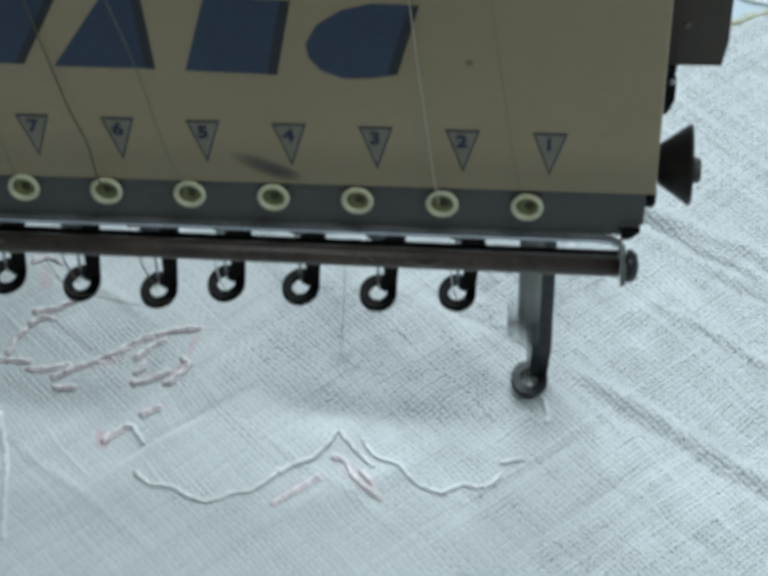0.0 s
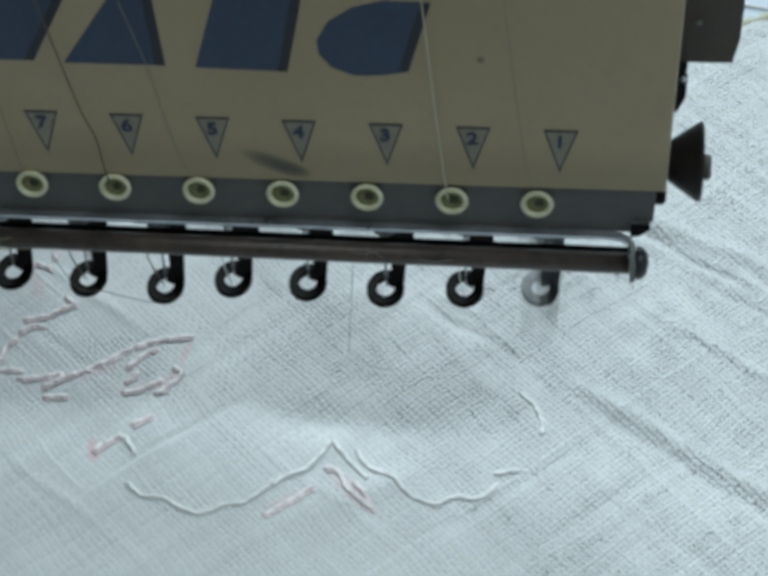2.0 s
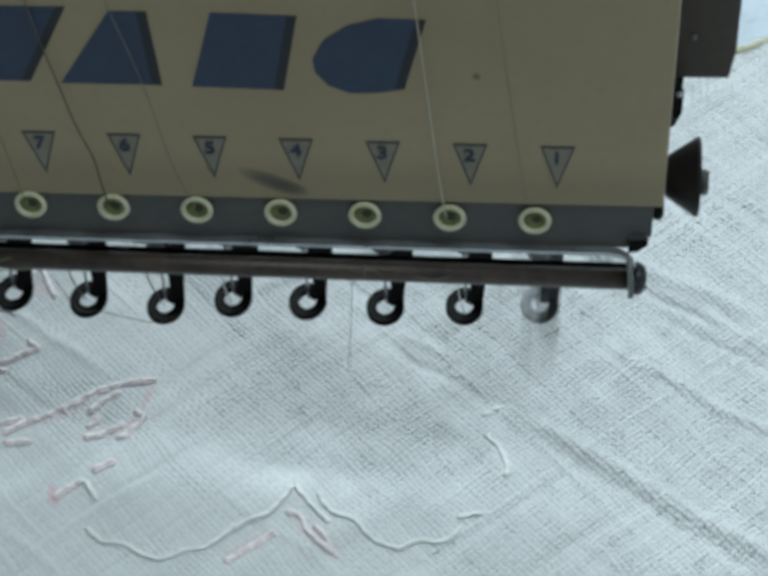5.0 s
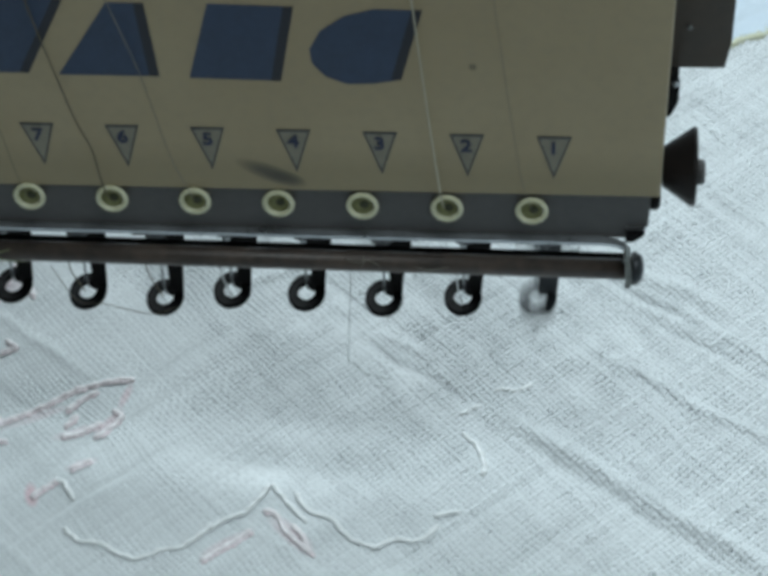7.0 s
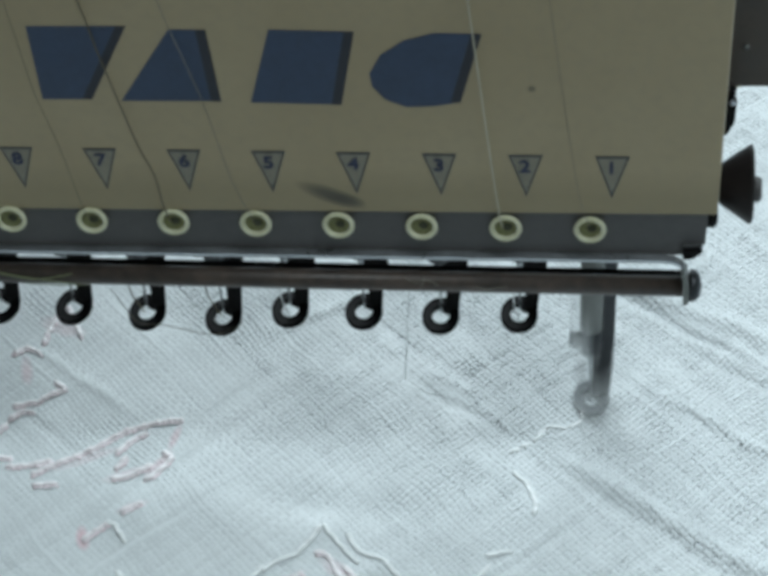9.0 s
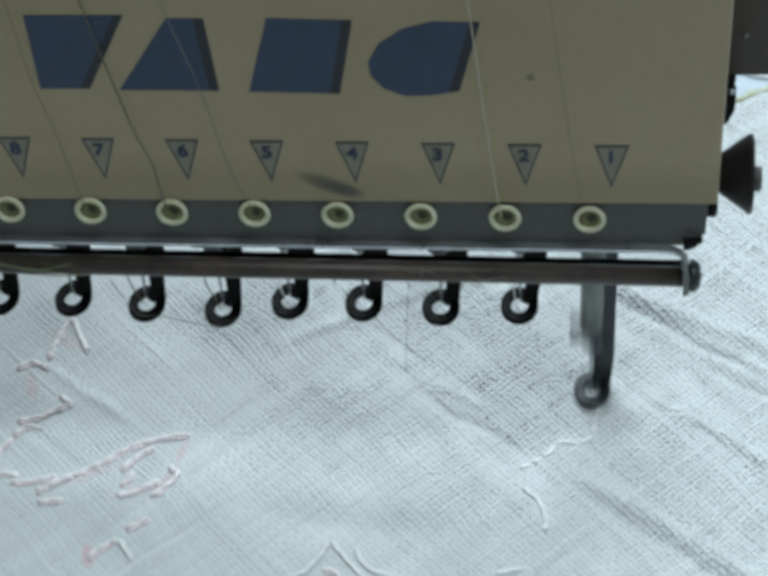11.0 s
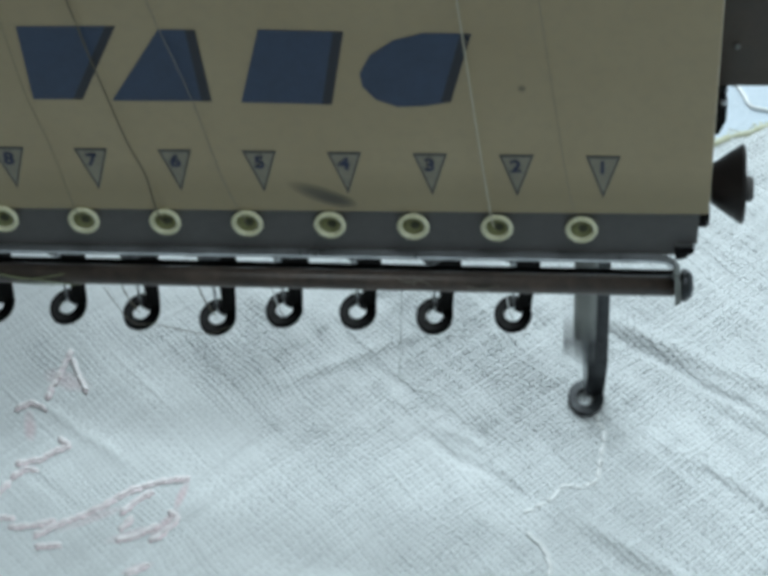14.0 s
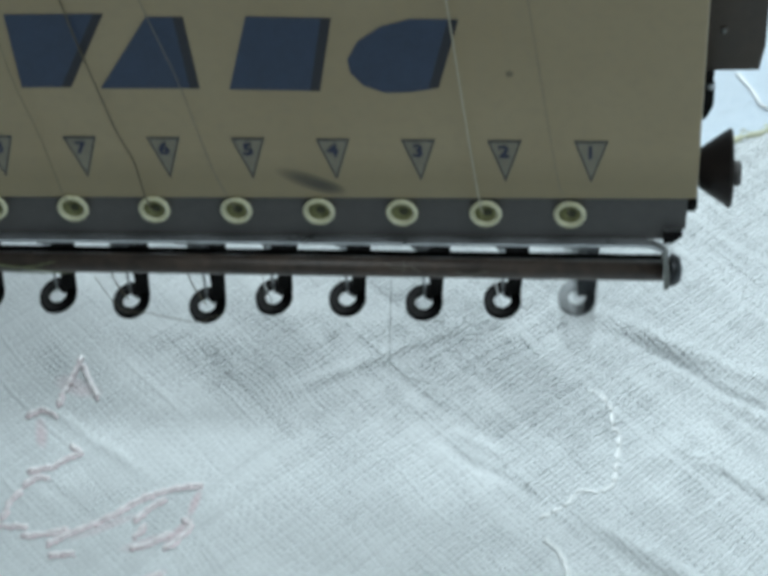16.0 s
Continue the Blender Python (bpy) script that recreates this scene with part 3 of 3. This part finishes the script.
def cloth_parts():
    part("backing_cloth", box(-330, 330, -190, 520, -5.6, -4.6), "backing", cloth, "plain pale blue cloth under the white one")
    part("cord", tube([(43.5, 177, -4.4), (45.4, 173.5, -4.2), (47.8, 168.8, -4.2), (49.6, 164.2, -4.2), (53, 162.9, -4.2), (58, 162.0, -4.3)], 0.55, wave=0.15), "white", cloth, smooth=True)
    part("selvedge", tube([(x, far_edge(x) - 0.6, lie(x, far_edge(x)) + 0.1) for x in range(-60, 100, 4)], 0.9, 1.5, wave=0.3), "selvedge", cloth, "frayed yellowish edge of the cloth", smooth=True)
    fringe = bmesh.new()
    rnd = random.Random(5)
    for i in range(150):
        x = -20 + i * 0.75 + rnd.uniform(-0.3, 0.3)
        y, z = far_edge(x), lie(x, far_edge(x))
        n = rnd.uniform(1.0, 3.4)
        tube([(x, y - 1.5, z), (x + rnd.uniform(-0.8, 0.8), y + n * 0.5, z - 0.2), (x + rnd.uniform(-1.6, 1.6), y + n, z - 1.2)], 0.16, 1.0, 5, bm=fringe)
    tagged(part("fringe", fringe, "selvedge", cloth, "short frayed threads along the edge", smooth=True), kind="stuff")
    for line in WHITE:
        part("stitch", tube(on_cloth(line, 0.36), 0.63, 0.4, wave=0.10, stitch=3.7), "white", cloth, "white machine stitches", smooth=True)
    for line in PINK:
        part("stitch", tube(on_cloth(line, 0.36), 0.65, 0.4, wave=0.14, stitch=3.4), "pink", cloth, "pale pink machine stitches", smooth=True)
        # added rose strip: the stitch's pink shaded underside and the dye around it
        low = [(x + 0.3, y - 0.7) for x, y in line]
        part("underthread", tube(on_cloth(low, 0.22), 0.5, 0.6, wave=0.35, stitch=2.2), "pink_under", cloth, "rose strip added for the shaded underside of the stitches", smooth=True)
    return [(t, part("stitch", tube(on_cloth(line, 0.22), 0.55, 0.4, wave=0.10, stitch=3.7), "white", cloth, "white machine stitches", smooth=True)) for t, line in NEW]


new_stitches = cloth_parts()

# ---- the embroidery head ----
head = tagged(new("embroidery_machine_head"), "beige embroidery machine head with nine needles above white cloth", "sewing machine")
PITCH = 16.5


def digits(text, x, z, size, parent):
    cu = bpy.data.curves.new("digit", "FONT")
    cu.body, cu.size, cu.extrude, cu.offset = text, size * MM, 0.00004, 0.00012
    cu.align_x, cu.align_y = "CENTER", "CENTER"
    tmp = new("digit", cu)
    me = bpy.data.meshes.new_from_object(tmp.evaluated_get(bpy.context.evaluated_depsgraph_get()))
    bpy.data.objects.remove(tmp)
    me.materials.append(M["digit"])
    ob = new("number", me)
    ob.parent = parent
    ob.matrix_basis = pose(x * MM, -0.00026, z * MM, 90, 0, 0)
    tagged(ob, label="blue number " + text)


def head_case():
    part("face_plate", prism([(-160, 80.9), (20.6, 83.2), (20.7, 162), (-160, 162)], 0, 2, 0.35), "beige", head, "beige painted face plate with grime and a dark smudge")
    part("body", box(-160, 18.5, 2.2, 56, 84, 160, 1), "strip", head)
    # unseen arm block and its bracket, added to dim the left of the cloth
    part("arm", box(-340, -185, 56.4, 330, 86, 158, 2), "strip", head, "unseen dark arm block behind the face plate, added to shade the cloth")
    part("arm_bracket", box(-186, -140, 56.2, 84, 100, 150, 1), "strip", head)
    part("guide_strip", prism([(-160, 70.0), (15.0, 71.2), (15.0, 74.4), (18.8, 74.5), (18.9, 84), (-160, 84)], 0.5, 2.1, 0.15), "strip", head, "dark slate strip with thread guides")
    # the bright turned-out lip under the strip and its end, bent down to the rod
    part("lip", prism([(-160, 69.6), (10.0, 70.7), (12.6, 70.4), (14.2, 69.4), (14.7, 69.9), (13.0, 71.1), (10.0, 71.5), (-160, 70.4)], -1.3, 0.45, 0.0), "bright", head, "bare bright metal lip")
    part("lip_end", prism([(14.2, 69.4), (14.7, 69.9), (15.6, 68.6), (16.0, 66.0), (16.0, 61.8), (14.9, 61.2), (14.8, 66.0), (14.7, 68.4)], -4.0, 0.3, 0.0), "bar", head, "dull metal end of the lip")
    part("notch_flange", box(14.6, 18.3, 0.2, 1.2, 73.8, 74.3, 0.0), "bright", head)
    part("clip", prism([(14.5, 73.9), (18.2, 73.9), (17.2, 72.9), (16.6, 72.2), (15.8, 71.8), (14.5, 71.6)], -1.2, 0.3, 0.0), "black", head)
    # the rod across the needles
    part("rod", turned([(2.1, -160), (2.1, 14.7)], 20, "x", (0, -2.0, 64.9)), "rod", head, "dark browned steel rod", smooth=True)
    part("rear_bar", box(-160, 14.6, 0.8, 2.6, 63.0, 64.9, 0.2), "black", head)
    part("rod_cap", turned([(1.0, 16.05), (3.2, 16.05), (3.4, 16.4), (3.2, 17.2), (2.4, 18.1), (0.4, 18.5)], 24, "x", (0, -1.8, 65.0)), "foot", head, smooth=True)
    # the casting, bracket and knob at the side
    part("side_housing", prism([(20.9, 105.2), (31.6, 105.5), (32.4, 112), (32.6, 160), (20.9, 160)], 12.5, 36, 0.4), "box", head, "dark brown cast housing")
    part("screw", turned([(0.2, -0.4), (0.55, -0.35), (0.6, 0.0)], 14, "y", (24.4, 12.4, 115.7)), "bar", head, smooth=True)
    part("bracket", prism([(20.0, 96.5), (21.9, 97.6), (23.1, 101.0), (23.1, 105.8), (22.4, 107.0), (22.9, 108.8), (20.0, 109.0)], 7.5, 9.0, 0.2), "black", head)
    part("bracket_screw", turned([(0.2, -0.4), (0.6, -0.35), (0.65, 0.0)], 12, "y", (22.3, 7.4, 106.0)), "bright", head, smooth=True)
    part("edge_screw", turned([(0.3, 18.6), (2.6, 18.7), (2.7, 20.3), (1.9, 20.9), (0.3, 21.0)], 18, "x", (0, 3.5, 80.0)), "black", head, smooth=True)
    knob = part("knob", turned([(2.2, 18.0), (2.2, 21.0), (3.8, 21.2), (4.1, 21.5), (7.8, 26.9), (7.9, 27.4), (7.6, 27.7), (2.0, 27.7)], 36, "x", (0, 9.7, 82.3)), "knob", head, "black conical knob")
    part("knob_cap", turned([(2.5, 27.6), (2.6, 28.9), (2.2, 29.5), (0.3, 29.6)], 24, "x", (0, 9.2, 81.4)), "strip", knob, smooth=True)
    # printed shapes on the plate
    for i, out in enumerate((
        [(-108.2, 129.4), (-89.5, 129.7), (-98.4, 111.5), (-108.0, 111.3)],
        [(-81.7, 129.0), (-74.8, 129.0), (-73.7, 111.4), (-92.8, 111.2)],
        [(-63.2, 129.2), (-47.5, 128.9), (-50.9, 111.0), (-68.1, 111.2)],
        [(-24.3, 128.7), (-33.0, 128.8), (-38.5, 127.0), (-43.0, 123.4), (-45.2, 118.9), (-44.9, 115.6), (-42.6, 112.4), (-38.6, 110.6), (-33.5, 110.9), (-28.5, 112.0)],
    )):
        part("brand_shape", prism(out, -0.10, -0.02), "navy", head, "plain slate blue printed shape")
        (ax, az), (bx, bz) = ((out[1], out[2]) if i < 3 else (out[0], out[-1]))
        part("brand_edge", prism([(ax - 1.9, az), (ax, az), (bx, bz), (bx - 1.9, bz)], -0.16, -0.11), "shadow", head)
    for cx, mat in ((-79.1, "violet"), (-68.2, "green")):
        bm = prism([(cx + 4.6 * math.cos(a), 141.2 + 3.9 * math.sin(a)) for a in (2 * math.pi * k / 28 for k in range(28))], -0.10, -0.02)
        part("emblem_shape", bm, mat, head, "plain coloured printed oval")


def needle_marks():
    for k in range(9):
        x = -PITCH * k
        outer = [(x - 3.3, 98.6), (x + 3.3, 98.7), (x + 0.1, 87.5)]
        c = (x + 0.03, 95.2)
        inner = [(c[0] + (px - c[0]) * 0.84, c[1] + (pz - c[1]) * 0.84) for px, pz in outer]
        bm = bmesh.new()
        for y, flip in ((-0.12, 1),):
            o = [bm.verts.new((px * MM, y * MM, pz * MM)) for px, pz in outer]
            n = [bm.verts.new((px * MM, y * MM, pz * MM)) for px, pz in inner]
            ob = [bm.verts.new((px * MM, -0.02 * MM, pz * MM)) for px, pz in outer]
            for i in range(3):
                j = (i + 1) % 3
                bm.faces.new((o[i], o[j], n[j], n[i]))
                bm.faces.new((o[i], ob[i], ob[j], o[j]))
        mark = part("needle_mark", bm, "grey_ink", head, "printed grey triangle with a blue number")
        part("mark_field", prism(inner, -0.10, -0.03), "pale_ink", mark)
        digits(str(k + 1), x - 0.15, 95.6, 4.4, mark)


def guides():
    profile = [(2.7, 1.2), (2.8, -0.3), (3.3, -0.55), (3.5, -0.95), (3.35, -1.3), (3.0, -1.5), (2.6, -1.45), (2.35, -1.1), (2.2, 0.5), (1.5, 0.9)]
    for k in range(9):
        x, z = -3.95 - PITCH * k * 1.003, 79.1
        eye = part("thread_eyelet", turned(profile, 30, "y"), "cream", head, "cream ceramic thread eyelet", smooth=True)
        eye.matrix_basis = pose(x * MM, 0.3 * MM, (z - 0.1) * MM, -7, 0, 0) @ Matrix.Scale(0.93, 4)
        part("eyelet_floor", turned([(0.2, -0.72), (2.2, -0.75), (2.3, 0.2)], 16, "y"), "olive", eye, smooth=True)
        # no real opening: a disc with the hole's shade put into its dark colour
        part("eyelet_hole", turned([(0.2, -0.80), (1.05, -0.80), (1.15, -0.5)], 14, "y", (0.4, 0, 0.2)), "hole", eye, smooth=True)


FEET = [(-2.6, 29.9), (-18.9, 29.1), (-36.2, 28.0), (-53.2, 28.9), (-69.6, 29.0), (-84.9, 25.9), (-102.0, 27.1), (-118.5, 28.4), (-135.1, 28.2)]


def foot_mesh(wide):
    """Ring and blade of a presser foot; its origin is the ring's centre. wide: the blade's width where it passes the rod."""
    bm = turned([(2.0, 0.0), (3.9, 0.0), (4.15, 0.25), (4.15, 1.0), (3.9, 1.25), (2.1, 1.25), (1.95, 1.05)], 32)
    for f in [f for f in bm.faces if len(f.verts) > 4]:
        bm.faces.remove(f)
    steps = 32
    vs = list(bm.verts)
    for i in range(steps):
        a, b = vs[i], vs[(i + 1) % steps]
        c, d = vs[6 * steps + (i + 1) % steps], vs[6 * steps + i]
        bm.faces.new((a, b, c, d))
    for v in vs:
        v.co.y *= 1.27
    low = 1.5 if wide else 0.3
    left = low - wide * 1.6 if wide else -0.7
    blade = prism([(low - 0.3, 0.05), (3.9, 0.05), (4.2, 4.0), (4.7, 11.0), (4.7 + wide, 13.5), (4.9 + wide, 48), (left, 48), (left, 13.5),
                   (low, 11.0), (low, 5.0), (low - 0.4, 3.4), (0.1, 2.4), (0.1, 1.0)], 0.9, 2.2, 0.2)
    tmp = bpy.data.meshes.new("tmp")
    blade.to_mesh(tmp)
    blade.free()
    bm.from_mesh(tmp)
    bpy.data.meshes.remove(tmp)
    return bm


def feet():
    made = []
    for k, (x, z) in enumerate(FEET):
        f = part("presser_foot", foot_mesh((0.0, 1.3, 1.5, 1.2, 1.6, 1.0, 0.9, 1.0, 1.0)[k]), "foot" if k == 0 else "black", head, "worn steel presser foot moving up and down" if k == 0 else "black presser foot with a ring")
        f.matrix_basis = pose(x * MM, 21.2 * MM, z * MM)
        bar = part("needle_bar", turned([(2.3, 25.5), (2.6, 26.0), (2.6, 62), (0.3, 62)], 24), "bar", head, "polished steel needle bar", smooth=True)
        part("clamp", turned([(2.0, 17.8), (2.5, 18.2), (2.5, 25.4), (2.0, 25.8)], 20), "foot", bar, smooth=True)
        part("clamp_screw", turned([(0.6, -4.9), (1.8, -4.8), (1.9, -2.3), (0.5, -2.2)], 14, "x", (0, -0.2, 21.6)), "black", bar, smooth=True)
        part("needle", turned([(0.08, 0.0), (0.28, 2.5), (0.32, 9.0), (0.36, 12.5), (0.8, 16.0), (0.8, 18.0), (0.3, 18.2)], 12), "steel", bar, smooth=True)
        bar.matrix_basis = pose((x + 0.2) * MM, 21.2 * MM, (z + 1.5) * MM)
        for piece in (f, bar, *bar.children):
            piece.cycles.motion_steps = 3
        made.append((f, bar))
    return made


def threads():
    def hang(name, pts, r, mat, label):
        part(name, tube(pts, r, 1.0, 6), mat, head, label, smooth=True)

    hang("thread", [(-96.5, -0.8, 131), (-95.4, -1, 124.2), (-93.1, -1.4, 112.4), (-90.9, -1.6, 101.3), (-88.6, -1.9, 93.6), (-87.9, -2.0, 86.5), (-87.3, -1.6, 81.2), (-87.1, -0.4, 79.3)], 0.17, "brown_thread", "brown sewing thread running into an eyelet")
    hang("thread", [(-98.0, -0.6, 150), (-97.6, -0.7, 138), (-96.5, -0.8, 131)], 0.17, "brown_thread", "brown sewing thread")
    hang("thread", [(-28.0, -0.8, 152), (-26.1, -1, 131.9), (-24.0, -1.3, 108.4), (-22.4, -1.7, 92.0), (-21.4, -2, 82.9), (-21.0, -0.8, 79.6)], 0.17, "pale_thread", "pale sewing thread running into an eyelet")
    hang("thread", [(-83.5, -0.8, 140), (-81.2, -1, 129.5), (-77.2, -1, 112.5), (-73.5, -1.5, 92), (-70.6, -1.8, 82.5), (-70.2, -0.6, 79.5)], 0.09, "lint", "pale sewing thread running into an eyelet")
    hang("thread", [(-111.5, -0.8, 140), (-110.2, -1, 126.7), (-108.9, -1.2, 113.4), (-106.4, -1.5, 100.6), (-104.2, -1.9, 84.8), (-103.6, -0.6, 79.6)], 0.09, "pale_brown_thread", "thin brown thread running into an eyelet")
    # this thin pale strand stands for a reflected streak on the plate
    hang("thread", [(-13.5, -0.6, 150), (-9.5, -0.9, 115), (-6.3, -1.5, 90), (-4.4, -1.9, 82.4), (-4.0, -0.6, 79.5)], 0.06, "lint", "thin pale strand for a reflected streak on the plate")
    # loose ends below the rod
    hang("loose_thread", [(-41.5, 10, 52), (-42.1, 12, 43.5), (-43.2, 12.5, 27.5), (-44.6, 18, 11), (-45.0, 25, 2.4), (-40.8, 21.9, 1.6), (-35.1, 20.8, 1.5)], 0.07, "grey_thread", "thin grey loose thread hanging to the cloth")
    hang("loose_thread", [(-108, 17, 40), (-103, 15.8, 30.5), (-98, 16, 29.6), (-92, 15.6, 28.3), (-86, 15.2, 27.6), (-81, 16, 29.5)], 0.08, "brown_thread", "dark loose thread across the presser feet")
    # lint and thread ends caught on the rod
    hang("lint", [(-41, -3.2, 66.9), (-38.5, -3.9, 66.4), (-36, -3.6, 66.8), (-33.8, -4.1, 65.6)], 0.11, "lint", "pale lint caught on the rod")
    hang("lint", [(-37.2, -2.6, 67.2), (-37.0, -3.7, 66.6), (-37.6, -4.2, 65.3)], 0.10, "lint", "pale lint caught on the rod")
    hang("lint", [(-27, -4.0, 66.0), (-24.5, -4.2, 65.2), (-22.0, -4.1, 65.6), (-20.0, -3.9, 66.1)], 0.10, "lint", "pale lint caught on the rod")
    hang("lint", [(-126, -3.6, 67.1), (-119, -4.2, 65.9), (-113, -4.3, 65.0), (-108, -4.0, 63.8), (-105.5, -1.5, 61.5)], 0.16, "olive_thread", "olive thread end wound over the rod")
    hang("lint", [(-124, -3.9, 66.6), (-117, -4.3, 65.4), (-111.5, -4.2, 66.3), (-108.5, -3.8, 66.9)], 0.14, "olive_thread", "olive thread end wound over the rod")
    hang("lint", [(-122, -3.4, 63.6), (-116, -2.6, 62.2), (-111, -1.2, 60.4)], 0.13, "olive_thread", "olive thread end hanging from the rod")
    for x, z, dx in ((-102.2, 30, -1.8), (-84.9, 29, -2.2)):
        hang("loose_thread", [(x + dx, 17, 45), (x + dx * 0.8, 17.5, 38), (x + 0.3, 19, z)], 0.16, "brown_thread", "dark thread hanging to a needle")
    for x, z in ((-18.9, 31), (-69.6, 31)):
        hang("loose_thread", [(x - 1.0, 16.5, 45), (x - 0.9, 17.2, 38), (x + 0.1, 19, z - 1)], 0.15, "white", "white thread hanging to a needle")


head_case()
needle_marks()
guides()
threads()
needle_sets = feet()

# ---- what moves ----
CLOTH = [  # seconds, millimetres to the right and back
    (0.0, 0.0, 0.0), (0.5, 0.38, -1.83), (1.0, 0.47, -3.18), (1.5, -0.95, -3.25), (2.0, -2.62, -4.4), (2.5, -2.72, -6.85), (3.0, -4.85, -7.77), (3.5, -5.1, -9.19), (4.0, -5.92, -11.4), (6.5, -16.1, -12.06), (7.0, -15.19, -14.35), (7.5, -16.19, -16.57), (8.0, -15.42, -18.1), (8.5, -15.28, -19.78), (9.0, -16.52, -20.81), (11.5, -13.7, -30.02), (12.0, -15.61, -32.39), (12.5, -13.76, -33.64), (13.0, -13.84, -35.23), (13.5, -12.76, -36.5), (14.0, -11.4, -37.57), (14.5, -9.0, -38.26), (15.0, -8.11, -40.27), (15.5, -8.4, -42.85), (16.0, -5.63, -42.84),
]
PHASE = [  # seconds, and the strokes beyond ten a second that the needle has made
    (0.0, 0.0), (0.1, 0.15), (0.2, 0.4), (0.3, 0.52), (0.5, 0.95), (0.6, 1.03), (0.8, 1.45), (1.0, 1.75), (1.1, 2.0), (1.3, 2.35), (1.5, 2.7),
    (1.6, 2.93), (1.8, 3.75), (2.0, 4.45), (2.2, 5.0), (2.5, 5.95), (2.7, 6.6), (3.0, 7.5), (3.3, 8.5), (3.5, 9.1), (3.8, 10.15), (4.0, 10.77),
    (4.2, 11.5), (6.3, 17.0), (6.5, 17.75), (6.7, 18.5), (6.9, 19.0), (7.0, 19.5), (7.2, 20.0), (7.5, 21.0), (7.7, 21.55), (8.0, 22.70), (8.2, 23.35),
    (8.5, 24.22), (8.7, 24.85), (9.0, 25.9), (9.2, 26.5), (11.3, 32.93),
]
LATER = [
    (11.5, 33.77), (11.7, 34.5), (12.0, 35.5), (12.2, 36.12), (12.5, 37.0), (12.7, 37.6), (13.0, 38.74), (13.2, 39.4), (13.5, 40.26), (13.7, 40.9),
    (14.0, 42.0), (14.2, 42.5), (14.5, 43.5), (14.7, 44.03), (15.0, 45.2), (15.2, 45.83), (15.5, 46.6), (15.7, 47.35), (16.0, 48.46), (16.1, 48.7),
]


def strokes(t):
    """The strokes that the needle has made at t seconds."""
    keys = PHASE + LATER
    tenth = round(abs(t) * 10) / 10
    return 10 * tenth + float(np.interp(tenth, [k[0] for k in keys], [k[1] for k in keys])) + 6.0 * (t - tenth)


def foot_lift(t):
    """How far up the presser foot is: 0 at the lowest point of its stroke, where it rests, 1 at the highest."""
    return min(1.0, max(0.0, 0.35 - 1.1 * math.cos(2 * math.pi * strokes(t))))


def bar_lift(t):
    """The same for the needle bar, which never rests."""
    return 0.5 - 0.5 * math.cos(2 * math.pi * strokes(t))


def motions():
    walk(cloth, [(t, pose(x * MM, y * MM, 0)) for t, x, y in CLOTH])
    foot, bar = needle_sets[0]
    times = [i / FPS for i in range(-1, int(16 * FPS) + 2)]
    x = FEET[0][0]
    walk(foot, [(t, pose(x * MM, 21.2 * MM, (1.0 + 29.6 * foot_lift(t)) * MM)) for t in times])
    walk(bar, [(t, pose((x - 0.4) * MM, 21.2 * MM, (-3.0 + 35.5 * bar_lift(t)) * MM)) for t in times])
    for t, stitch in new_stitches:
        walk(stitch, [(0.0, pose(0, 0, -1.7 * MM)), (t - 0.1, pose(0, 0, -1.7 * MM)), (t, pose(0, 0, 0)), (16.0, pose(0, 0, 0))])


motions()
